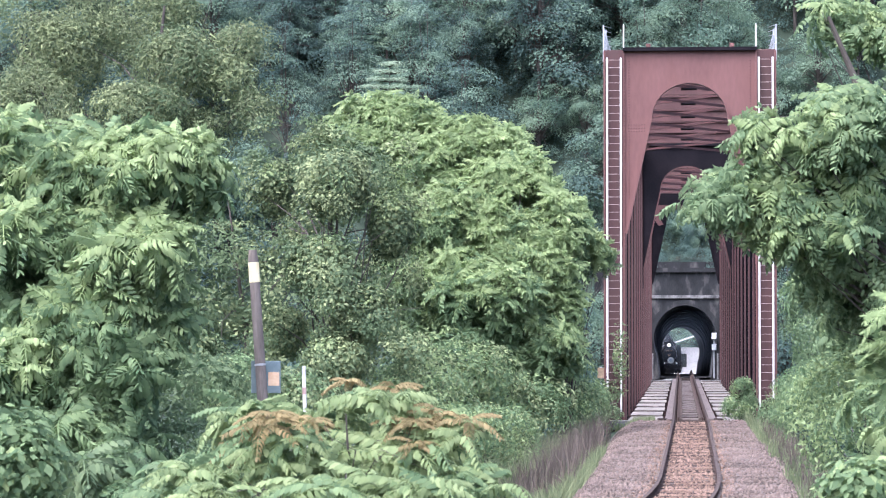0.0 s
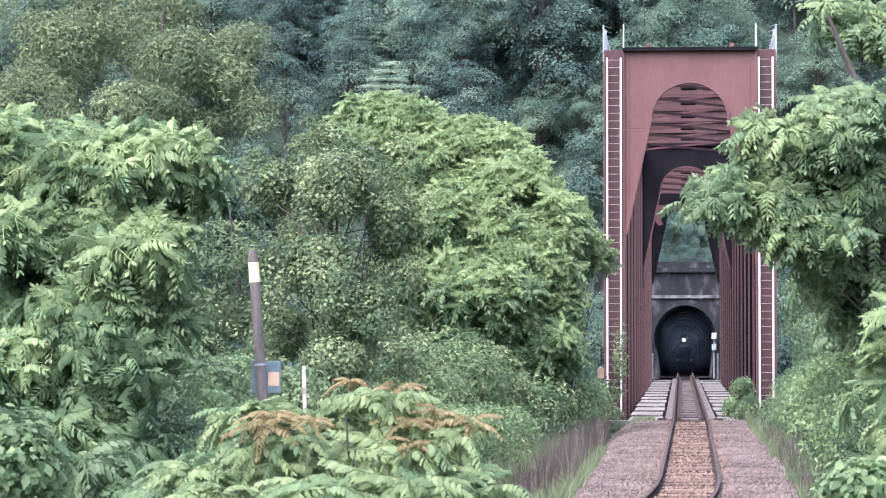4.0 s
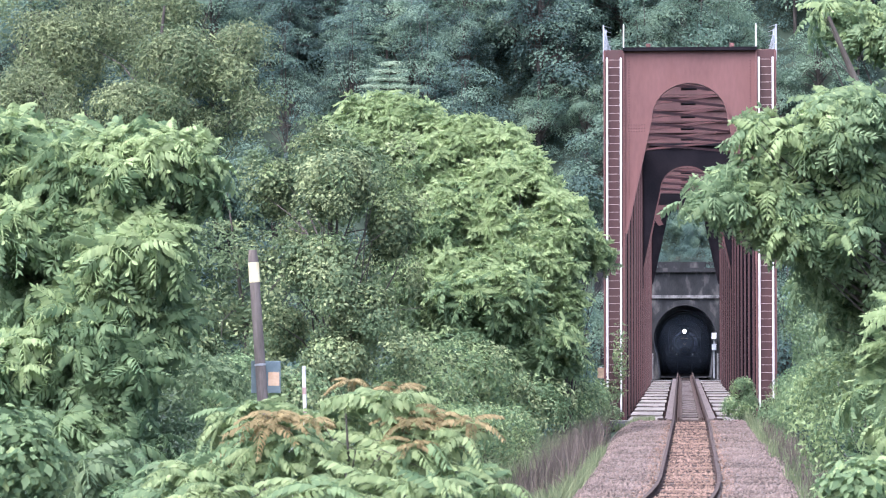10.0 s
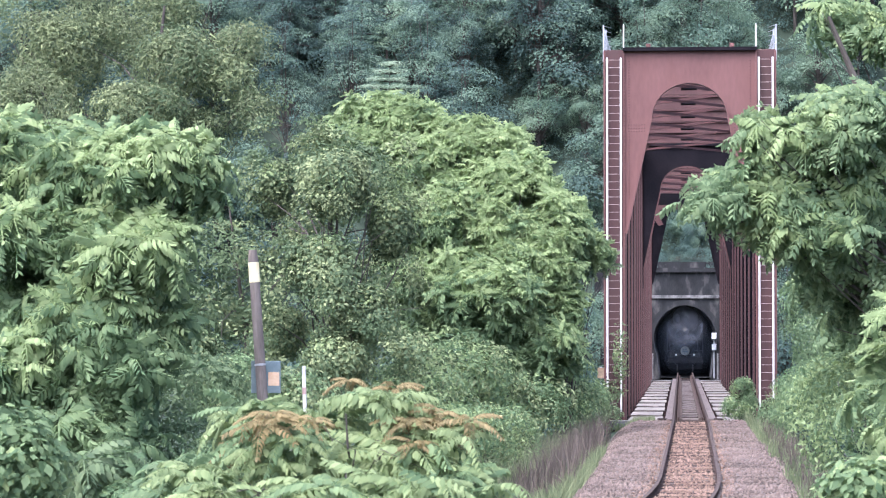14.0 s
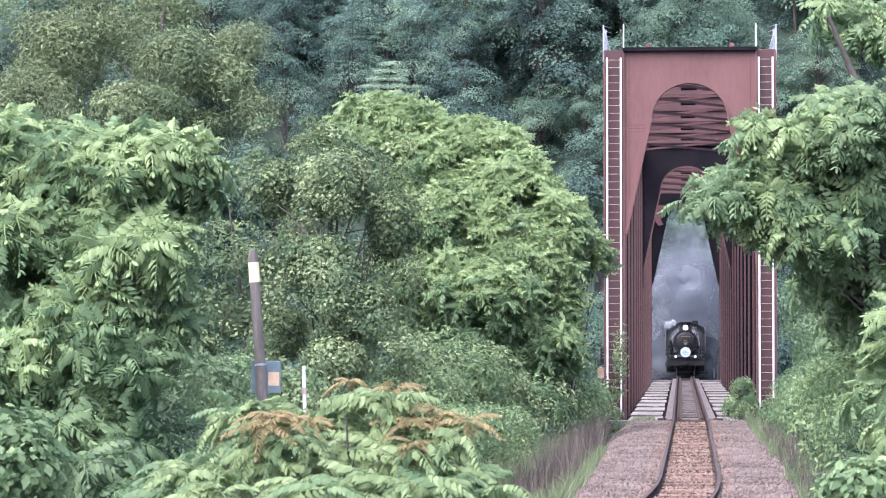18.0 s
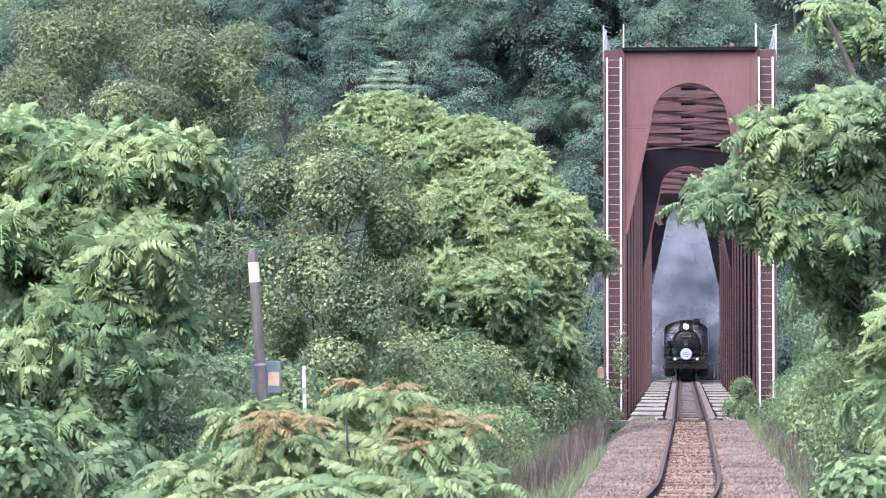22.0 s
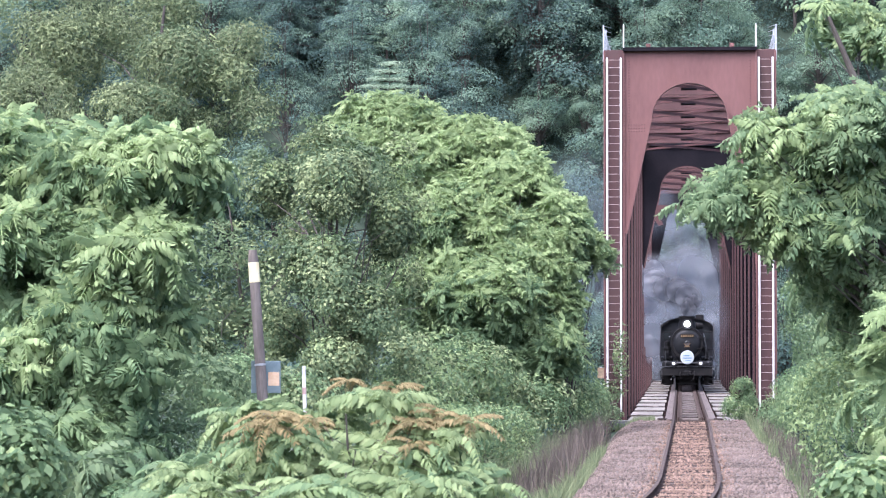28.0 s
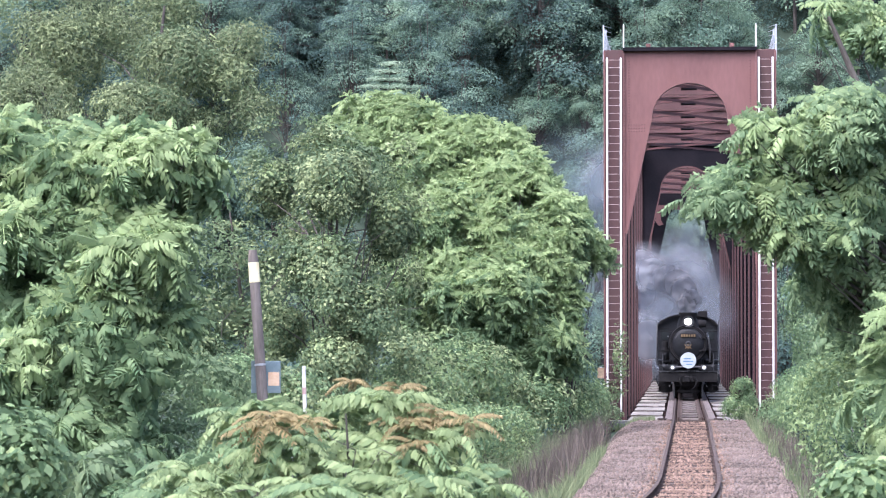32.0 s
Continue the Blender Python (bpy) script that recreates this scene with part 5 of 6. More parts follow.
def undergrowth():
    """Low growth that covers the hillside between the trees."""
    rng = np.random.default_rng(88)
    n = 5200
    x, y = rng.uniform(-44, 16, n), rng.uniform(212, 285, n)
    ok = ~((np.abs(x) < 6.6) & (y < MOUTH_NEAR + 3)) & ~((y < 232) & (np.abs(x) > 22))
    x, y = x[ok], y[ok]
    z = np.array([ground_z(a, b) for a, b in zip(x, y)]) + rng.uniform(0.1, 0.9, len(x))
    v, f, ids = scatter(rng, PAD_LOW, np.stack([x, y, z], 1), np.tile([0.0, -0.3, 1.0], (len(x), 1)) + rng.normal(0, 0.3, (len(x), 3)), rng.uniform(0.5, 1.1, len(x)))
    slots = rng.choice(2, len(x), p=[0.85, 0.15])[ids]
    ob = part("undergrowth", raw_mesh("undergrowth", v, f, [LEAF_HAZY_DARK, LEAF_HAZY], slots), None)
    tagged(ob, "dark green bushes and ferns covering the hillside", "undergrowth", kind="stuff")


undergrowth()

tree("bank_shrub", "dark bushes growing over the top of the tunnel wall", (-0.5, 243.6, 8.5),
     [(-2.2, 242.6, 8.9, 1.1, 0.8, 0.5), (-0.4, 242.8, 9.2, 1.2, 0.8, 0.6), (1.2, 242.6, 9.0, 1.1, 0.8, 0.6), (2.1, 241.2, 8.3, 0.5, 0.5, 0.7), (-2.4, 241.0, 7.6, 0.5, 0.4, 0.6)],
     PAD_FOREST, 2.2, [LEAF_HAZY_DARK], None, 131, 0.06, "shrub", up=0.6, scale=(0.3, 0.5))

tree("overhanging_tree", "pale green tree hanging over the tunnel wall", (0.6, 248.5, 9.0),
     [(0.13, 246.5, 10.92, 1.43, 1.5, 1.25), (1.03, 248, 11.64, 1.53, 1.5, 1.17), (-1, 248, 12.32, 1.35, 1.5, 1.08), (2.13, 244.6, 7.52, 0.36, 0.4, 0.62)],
     PAD_FOREST, 1.3, [LEAF_HAZY_PALE, LEAF_HAZY_DARK], flecks(0.3), 130, 0.12, up=0.6, scale=(0.45, 0.75))

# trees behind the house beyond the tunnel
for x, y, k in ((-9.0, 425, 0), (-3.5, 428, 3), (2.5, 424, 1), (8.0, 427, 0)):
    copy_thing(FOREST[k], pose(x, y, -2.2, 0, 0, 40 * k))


# ---- small things by the line ----
def build_pole():
    p = empty("marker_pole", (-7, 50, 1.21)[0], 50, -0.9, "leaning weathered grey-brown pole with a cream reflective band", "pole")
    a, b = Vector((0.10, 0, 0)), Vector((-0.245, 0, 5.0))
    part("shaft", Mesh().tube([a, a.lerp(b, 0.5), a.lerp(b, 0.97), b], [0.095, 0.088, 0.08, 0.066], 14), POLE_WOOD, p, smooth=True)
    part("reflective_band", Mesh().tube([a.lerp(b, 0.895), a.lerp(b, 0.96)], [0.0875, 0.0868], 14), CREAM, p, "cream reflective band")
    part("strap", Mesh().tube([a.lerp(b, 0.625), a.lerp(b, 0.632)], [0.094, 0.094], 14), GALV, p)
    s = part("sign_board", Mesh().box(-0.28, 0.20, 0.11, 0.135, 2.68, 3.2, bevel=0.005), TEAL, p, "dull teal sign board")
    part("stripe", Mesh().box(0.0, 0.18, 0.103, 0.1075, 2.80, 3.02), ORANGE, s, "faded orange stripe")
    w = empty("striped_stake", (-6.32, 50, 1.02)[0], 49.6, -1.0, "thin white stake with faded red bands", "stake")
    part("shaft", Mesh().tube([(0.05, 0, 0), (-0.04, 0, 3.22)], 0.03, 8), WHITE_PAINT, w)
    for k in range(3):
        t = 0.62 + 0.12 * k
        part("band", Mesh().tube([(0.05 - 0.09 * t, 0, 3.22 * t), (0.05 - 0.09 * (t + 0.035), 0, 3.22 * (t + 0.035))], 0.0315, 8), RED_BAND, w)
    for x in ((-6.8, 49, 0.88)[0], (-6.49, 49, 0.88)[0]):
        q = empty("white_stake", x, 49, -1.2, "short white-painted stake in the undergrowth", "stake", "white stakes")
        part("shaft", Mesh().tube([(0, 0, 0), (0, 0, 2.35)], 0.035, 8), WHITE_PAINT, q)


build_pole()


def build_cable_box():
    b = empty("cable_box", -3.05, 106.2, 1.3, "small ochre junction box on a grey post by the bridge", "equipment box")
    part("body", Mesh().box(-0.11, 0.11, -0.1, 0.1, 0.0, 0.34, bevel=0.01), OCHRE, b)
    part("lid", Mesh().box(-0.125, 0.125, -0.115, 0.11, 0.34, 0.365), OCHRE, b)
    part("post", Mesh().tube([(0, 0.14, -2.2), (0, 0.14, 0.4)], 0.04, 8), GALV, b)


build_cable_box()


# ---- grasses ----
def grass(name, label, spots, height, width, lean, material, seed):
    """Blades or stalks of three segments at the spots (x, y, z)."""
    rng = np.random.default_rng(seed)
    n = len(spots)
    h = height * rng.uniform(0.55, 1.2, n)[:, None]
    a = rng.uniform(0, 6.283, n)
    side = np.stack([np.cos(a), np.sin(a), np.zeros(n)], 1)
    bend = np.stack([rng.normal(0, lean, n), rng.normal(0, lean, n), np.ones(n)], 1)
    tip = bend * h + np.stack([rng.normal(0, lean, n), rng.normal(0, lean, n), np.zeros(n)], 1) * h
    mid = bend * h * 0.55
    w = width * rng.uniform(0.6, 1.2, n)[:, None]
    v = np.stack([spots - side * w, spots + side * w, spots + mid - side * w * 0.7, spots + mid + side * w * 0.7, spots + tip], 1).reshape(-1, 3)
    f = (np.arange(n)[:, None, None] * 5 + np.array([[0, 1, 3], [0, 3, 2], [2, 3, 4]])[None]).reshape(-1, 3)
    ob = part(name, raw_mesh(name, v, f, [material]), None)
    return tagged(ob, label, "grass", kind="stuff")


def verge(seed, n, x0, x1, y0, y1):
    rng = np.random.default_rng(seed)
    x, y = rng.uniform(x0, x1, n), rng.uniform(y0, y1, n)
    k = np.array([noise.noise(Vector((a * 0.8, b * 0.25, seed))) for a, b in zip(x, y)])
    ok = k > -0.15 + rng.normal(0, 0.12, n)
    x, y = x[ok], y[ok]
    off = np.abs(x)
    z = np.array([max(ground_z(a, b), -0.08 - max(0.0, abs(a - track_x(b)) - 1.9) * 0.7) for a, b in zip(x, y)])
    return np.stack([x + np.array([track_x(b) for b in y]) * 0, y, z - 0.03], 1)


grass("grass", "bright green verge grass beside the ballast", verge(31, 9000, -3.9, -2.2, 46, 78), 0.42, 0.010, 0.25, GRASS, 41)
grass("grass", "green verge grass beside the ballast", verge(32, 6000, 1.75, 3.4, 48, 104), 0.45, 0.011, 0.25, GRASS, 42)
grass("grass", "tall arching green grass on the bank", verge(33, 5000, -5.4, -3.6, 76, 98), 1.1, 0.016, 0.3, GRASS, 43)
grass("dry_stalks", "clump of dry purplish brown stalks by the track", verge(34, 2600, -3.9, -2.4, 60, 94), 1.1, 0.008, 0.16, GRASS_DRY, 44)
grass("dry_stalks", "sparse dry brown stalks beside the ballast", verge(35, 1600, 1.95, 3.0, 50, 90), 0.75, 0.008, 0.16, GRASS_DRY, 45)
grass("grass", "weeds at the end of the bridge deck", verge(36, 900, -2.5, -1.2, 103, 106.5), 0.17, 0.01, 0.3, GRASS, 46)


def arching_grass():
    rng = np.random.default_rng(44)
    sp = []
    for cx, cy, n in (((-4.44, 84, 0.21)[0], 84, 320), ((-4.76, 80, 0.04)[0], 80, 220), ((-4.17, 92, 0.31)[0], 92, 160)):
        sp.append(np.stack([cx + rng.normal(0, 0.35, n), cy + rng.normal(0, 0.5, n), np.full(n, ground_z(cx, cy) - 0.05)], 1))
    grass("tall_grass", "tall arching light green grass on the bank", np.concatenate(sp), 1.5, 0.016, 0.3, GRASS, 45)


arching_grass()


# ---- the train ----
def disc(m, cx, cy, cz, r, depth, n=28, slot=0):
    m.lathe([(0.001, -depth), (r * 0.97, -depth), (r, -depth * 0.6), (r, 0), (0.001, 0)], (cx, cy, cz), "y", n, slot)
    return m


def wheelset(parent, y, radius, name, spokes=0):
    w = new(name)
    w.parent = parent
    w.matrix_basis = pose(0, y, radius)
    for s in (-1, 1):
        x = s * 0.565
        part("tyre", Mesh().lathe([(radius - 0.07, x - 0.06), (radius, x - 0.06), (radius, x + 0.06), (radius - 0.07, x + 0.06), (radius - 0.07, x - 0.06)], (0, 0, 0), "x", 28), LOCO_DULL, w)
        m = Mesh()
        m.lathe([(0.001, x - 0.05), (radius * 0.28, x - 0.05), (radius * 0.28, x + 0.05), (0.001, x + 0.05)], (0, 0, 0), "x", 16)
        for k in range(spokes or 10):
            a = 2 * math.pi * k / (spokes or 10)
            m.tube([(x, 0, 0), (x, (radius - 0.05) * math.cos(a), (radius - 0.05) * math.sin(a))], 0.035, 5)
        part("wheel_centre", m, LOCO_DULL, w)
    part("axle", Mesh().tube([(-0.6, 0, 0), (0.6, 0, 0)], 0.07, 8), LOCO_DULL, w)
    return w


def build_locomotive():
    L = empty("steam_locomotive", 0, 0, 0, "black steam locomotive with smoke deflectors and a round white headmark", "locomotive")
    part("frame", Mesh().box(-0.5, 0.5, 0.3, 14.2, 0.55, 1.15), LOCO_DULL, L)
    bb = part("buffer_beam", Mesh().box(-1.33, 1.33, 0.0, 0.12, 0.74, 1.16, bevel=0.02), LOCO_DULL, L)
    part("front_deck", Mesh().box(-1.38, 1.38, -0.03, 1.3, 1.18, 1.235, bevel=0.01).box(-1.3, -0.45, 0.1, 1.3, 1.235, 1.5, bevel=0.03).box(0.45, 1.3, 0.1, 1.3, 1.235, 1.5, bevel=0.03), LOCO_BLACK, L)
    part("beam_edge", Mesh().box(-1.36, 1.36, -0.045, -0.032, 1.2, 1.225), LOCO_WORN_LIT, L, "thin grey edge strip of the deck")
    for s in (-1, 1):
        part("step", Mesh().box(s * 1.2 - 0.14, s * 1.2 + 0.14, 0.1, 0.4, 0.3, 0.34).box(s * 1.2 - 0.14, s * 1.2 + 0.14, 0.1, 0.4, 0.56, 0.59).box(s * 1.2 - 0.15, s * 1.2 - 0.13, 0.1, 0.4, 0.3, 0.76).box(s * 1.2 + 0.13, s * 1.2 + 0.15, 0.1, 0.4, 0.3, 0.76), LOCO_DULL, L)
        part("rail_guard", Mesh().box(s * 0.62 - 0.035, s * 0.62 + 0.035, 0.35, 0.4, 0.08, 0.62, bevel=0.01), LOCO_WORN_LIT, L, "worn bright rail guard")
        c = part("cylinder", Mesh().lathe([(0.001, 1.75), (0.33, 1.75), (0.36, 1.82), (0.36, 3.1), (0.33, 3.2), (0.001, 3.2)], (s * 1.08, 0, 0.82), "y", 24), LOCO_BLACK, L, smooth=True)
        part("valve_chest", Mesh().lathe([(0.001, 1.7), (0.2, 1.7), (0.22, 1.78), (0.22, 3.15), (0.001, 3.2)], (s * 1.05, 0, 1.4), "y", 20), LOCO_BLACK, c, smooth=True)
        # smoke deflector, leaning in a little at the top
        x0, x1 = s * 1.42, s * 1.39
        part("smoke_deflector", Mesh().add([(x0, 0.75, 1.5), (x0, 3.7, 1.5), (x1, 3.7, 3.42), (x1, 1.35, 3.42), (x0 - s * 0.01, 0.75, 2.1),
                                            (x0 - s * 0.03, 0.75, 1.5), (x0 - s * 0.03, 3.7, 1.5), (x1 - s * 0.03, 3.7, 3.42), (x1 - s * 0.03, 1.35, 3.42), (x0 - s * 0.04, 0.75, 2.1)],
                                           [(0, 1, 2, 3, 4), (9, 8, 7, 6, 5), (0, 4, 9, 5), (4, 3, 8, 9), (3, 2, 7, 8), (1, 6, 7, 2), (0, 5, 6, 1)]), LOCO_BLACK, L)
        # the plate's edge highlight, built as a paler strip
        part("deflector_highlight", Mesh().tube([(x0 - s * 0.015, 0.74, 1.5), (x0 - s * 0.02, 0.74, 2.1), (x1 - s * 0.015, 1.34, 3.42), (x1 - s * 0.015, 3.7, 3.43)], 0.022, 6), LOCO_WORN_LIT, L, "grey strip for the highlight along the deflector edge")
        part("hand_grip", Mesh().tube([(s * 1.3, -0.02, 0.8), (s * 1.3, -0.09, 0.86), (s * 1.3, -0.09, 1.1), (s * 1.3, -0.02, 1.15)], 0.018, 6), LOCO_WORN_LIT, L)
        part("deck_post", Mesh().tube([(s * 1.12, 0.02, 1.23), (s * 1.12, 0.02, 2.0)], 0.02, 6), LOCO_WORN_LIT, L)
        part("skirt", Mesh().prism([(s * 0.82, 0.74), (s * 1.3, 0.74), (s * 1.3, 0.42), (s * 1.18, 0.26), (s * 0.9, 0.26)], 0.5, 0.9), LOCO_DULL, L)
        part("piston_cover", Mesh().lathe([(0.001, 1.6), (0.26, 1.62), (0.3, 1.75)], (s * 1.08, 0, 0.82), "y", 20), LOCO_WORN_LIT, L)
        part("steam_pipe", Mesh().tube([(s * 0.8, 2.4, 2.2), (s * 1.02, 2.4, 1.9), (s * 1.05, 2.4, 1.5)], 0.13, 10), LOCO_BLACK, L)
        part("cab_window_frame", Mesh().box(s * 1.08 - 0.2, s * 1.08 + 0.2, 11.77, 11.785, 2.57, 3.15), LOCO_DULL, L)
        part("deflector_stay", Mesh().tube([(s * 1.33, 1.6, 3.0), (s * 0.6, 1.6, 2.95)], 0.025, 6), LOCO_DULL, L)
        part("deflector_stay", Mesh().tube([(s * 1.34, 1.4, 2.1), (s * 0.85, 1.5, 2.1)], 0.025, 6), LOCO_DULL, L)
        part("running_board", Mesh().box(s * 0.8 if s > 0 else -1.38, 1.38 if s > 0 else -0.8, 1.3, 11.9, 1.62, 1.68), LOCO_BLACK, L)
        part("handrail", Mesh().tube([(s * 0.92, 1.2, 2.75), (s * 0.92, 11.5, 2.75)], 0.02, 6), GALV, L)
        # lamps
        lm = part("marker_lamp", disc(Mesh(), s * 0.69, -0.02, 1.38, 0.13, 0.16), LOCO_WORN_LIT, L, "dark-rimmed marker lamp", smooth=True)
        part("lens", disc(Mesh(), s * 0.69, -0.185, 1.38, 0.075, 0.015), SIDE_GLOW, lm, "lit white lamp lens")
        lo = part("side_lamp", disc(Mesh(), s * 1.08, 0.0, 1.46, 0.085, 0.14), LOCO_BLACK, L, smooth=True)
        part("lens", disc(Mesh(), s * 1.08, -0.145, 1.46, 0.065, 0.012), LOCO_WORN_LIT, lo)
        # cab side detail and windows
        part("cab_front_window", Mesh().box(s * 1.08 - 0.17, s * 1.08 + 0.17, 11.76, 11.79, 2.6, 3.12, bevel=0.005), GLASS_DARK, L)
    part("lamp_rail", Mesh().tube([(-0.56, -0.06, 1.4), (0.56, -0.06, 1.4)], 0.05, 8), LOCO_WORN_LIT, L, "grey horizontal pipe")
    # boiler and smokebox
    part("boiler", Mesh().lathe([(0.84, 3.1), (0.80, 3.15), (0.80, 11.9)], (0, 0, 2.42), "y", 36), LOCO_BLACK, L, smooth=True)
    sb = part("smokebox", Mesh().lathe([(0.70, 0.92), (0.83, 0.9), (0.86, 0.96), (0.86, 3.1), (0.8, 3.12)], (0, 0, 2.42), "y", 40), LOCO_DULL, L, smooth=True)
    door = part("smokebox_door", Mesh().lathe([(0.001, 0.70), (0.3, 0.72), (0.55, 0.79), (0.68, 0.88), (0.72, 0.92), (0.72, 0.95)], (0, 0, 2.42), "y", 40), LOCO_BLACK, L, smooth=True)
    part("door_ring", Mesh().lathe([(0.71, 0.9), (0.74, 0.885), (0.77, 0.9)], (0, 0, 2.42), "y", 40), LOCO_DULL, door)
    part("door_wheel", Mesh().lathe([(0.06, 0.6), (0.09, 0.58), (0.12, 0.6), (0.09, 0.62), (0.06, 0.6)], (0, 0, 2.42), "y", 16), LOCO_WORN_LIT, door)
    for z in (2.66, 2.1):
        part("hinge", Mesh().box(0.5, 0.78, 0.78, 0.9, z, z + 0.06), LOCO_DULL, door)
    part("door_handrail", Mesh().tube([(0.62 * math.cos(a), 0.70, 2.42 + 0.62 * math.sin(a)) for a in (radians(20 + 10 * k) for k in range(15))], 0.012, 6), LOCO_WORN_LIT, door)
    pl = part("number_plate", Mesh().box(-0.35, 0.35, 0.685, 0.70, 2.7, 2.88, bevel=0.004), LOCO_DULL, door, "dark plate with brass characters")
    for k in range(6):
        x = -0.28 + 0.112 * k
        part("bar", Mesh().box(x - (0.02 if k == 3 else 0.035), x + (0.02 if k == 3 else 0.035), 0.675, 0.684, 2.735, 2.845), BRASS, pl)
    part("emblem", Mesh().prism([(-0.2, 2.42), (-0.09, 2.36), (0, 2.40), (0.09, 2.36), (0.2, 2.42), (0.09, 2.30), (0.15, 2.2), (0.04, 2.25), (0, 2.16), (-0.04, 2.25), (-0.15, 2.2), (-0.09, 2.30)], 0.665, 0.69), BRASS, door, "small brass winged emblem")
    # chimney
    part("chimney", Mesh().lathe([(0.5, 3.12), (0.42, 3.3), (0.36, 3.42), (0.36, 3.68), (0.42, 3.76), (0.42, 3.82), (0.3, 3.82), (0.28, 3.3)], (0, 1.9, 0), "z", 28), LOCO_DULL, L, smooth=True)
    part("dome", Mesh().lathe([(0.5, 3.0), (0.46, 3.45), (0.36, 3.66), (0.2, 3.74), (0.001, 3.76)], (0, 5.6, 0), "z", 28), LOCO_BLACK, L, smooth=True)
    part("sand_dome", Mesh().lathe([(0.42, 3.0), (0.4, 3.35), (0.3, 3.5), (0.001, 3.56)], (0, 7.6, 0), "z", 24), LOCO_BLACK, L, smooth=True)
    part("generator", Mesh().lathe([(0.001, -0.3), (0.16, -0.3), (0.18, 0), (0.16, 0.3), (0.001, 0.3)], (0.55, 9.5, 3.35), "x", 16), LOCO_DULL, L)
    # headlight
    hl = part("headlight", Mesh().lathe([(0.24, 0.82), (0.25, 0.8), (0.25, 1.15), (0.18, 1.25), (0.001, 1.27)], (0, 0, 3.41), "y", 28).box(-0.12, 0.12, 0.9, 1.2, 3.1, 3.2), LOCO_BLACK, L, smooth=True)
    part("lens", disc(Mesh(), 0, 0.86, 3.41, 0.155, 0.02), LAMP_GLOW, hl, "glowing headlight lens")
    part("rim", Mesh().lathe([(0.22, 0.80), (0.255, 0.79), (0.255, 0.84), (0.22, 0.84)], (0, 0, 3.41), "y", 28), LOCO_WORN_LIT, hl)
    # headmark
    hm = part("headmark", Mesh().lathe([(0.001, -0.32), (0.345, -0.32), (0.355, -0.30), (0.355, -0.28), (0.001, -0.28)], (0, 0, 1.69), "y", 40), MARK_WHITE, L, "round white enamelled headmark")
    part("bar", Mesh().box(-0.2, 0.12, -0.327, -0.322, 1.74, 1.8), MARK_BLUE, hm)
    part("bar", Mesh().box(-0.22, 0.22, -0.327, -0.322, 1.62, 1.68), MARK_BLUE, hm)
    part("bar", Mesh().box(-0.1, 0.18, -0.327, -0.322, 1.5, 1.54), MARK_BLUE, hm)
    part("bracket", Mesh().box(-0.05, 0.05, -0.28, -0.03, 1.24, 1.9), LOCO_DULL, hm)
    part("air_pump", Mesh().lathe([(0.001, 1.55), (0.17, 1.56), (0.19, 1.7), (0.19, 2.15), (0.14, 2.25), (0.14, 2.5), (0.001, 2.55)], (-1.05, 4.6, 0), "z", 16), LOCO_DULL, L)
    part("feed_pipe", Mesh().tube([(0.95, 1.2, 1.6), (0.98, 1.2, 2.2), (0.9, 2.0, 2.7), (0.88, 6.0, 2.9)], 0.04, 8), LOCO_WORN_LIT, L)
    part("bogie_frame", Mesh().box(-0.42, 0.42, 0.75, 4.4, 0.24, 0.56, bevel=0.03).box(-0.8, -0.7, 0.9, 4.3, 0.3, 0.62, bevel=0.02).box(0.7, 0.8, 0.9, 4.3, 0.3, 0.62, bevel=0.02), LOCO_DULL, L)
    part("ash_pan", Mesh().prism([(-0.75, 0.9), (0.75, 0.9), (0.62, 0.3), (-0.62, 0.3)], 8.8, 11.6), LOCO_DULL, L)
    for q in (-1, 1):
        part("footstep_hanger", Mesh().box(q * 1.02 - 0.3, q * 1.02 + 0.3, 1.3, 1.55, 0.28, 0.5, bevel=0.02), LOCO_DULL, L)
        part("sand_pipe", Mesh().tube([(q * 0.7, 5.0, 1.6), (q * 0.66, 4.7, 0.8), (q * 0.58, 4.6, 0.15)], 0.03, 6), LOCO_WORN_LIT, L)
        part("cab_gutter", Mesh().box(q * 1.46 - 0.02, q * 1.46 + 0.02, 11.6, 14.4, 3.18, 3.24), LOCO_WORN_LIT, L)
        part("lamp_bracket", Mesh().box(q * 0.69 - 0.05, q * 0.69 + 0.05, -0.02, 0.1, 1.23, 1.3), LOCO_WORN_LIT, L)
    part("cowcatcher_bar", Mesh().box(-0.5, 0.5, 0.42, 0.46, 0.3, 0.36), LOCO_DULL, L)
    # coupler and pipes
    part("coupler", Mesh().box(-0.15, 0.15, -0.1, 0.3, 0.72, 1.02, bevel=0.03).box(-0.2, 0.08, -0.42, -0.1, 0.74, 1.0, bevel=0.05).box(0.06, 0.2, -0.36, -0.1, 0.76, 0.98, bevel=0.04), LOCO_DULL, L)
    part("air_hose", Mesh().tube([(0.35, -0.02, 0.95), (0.38, -0.2, 0.8), (0.3, -0.22, 0.55), (0.2, -0.15, 0.45)], 0.035, 8).tube([(-0.35, -0.02, 0.95), (-0.38, -0.2, 0.8), (-0.3, -0.2, 0.6)], 0.03, 8), LOCO_DULL, L)
    # cab
    cab = part("cab", Mesh().prism([(-1.44, 1.35), (-1.44, 3.25), (-1.25, 3.48), (-0.9, 3.66), (-0.45, 3.77), (0, 3.8), (0.45, 3.77), (0.9, 3.66), (1.25, 3.48), (1.44, 3.25), (1.44, 1.35)], 11.8, 14.1), LOCO_BLACK, L)
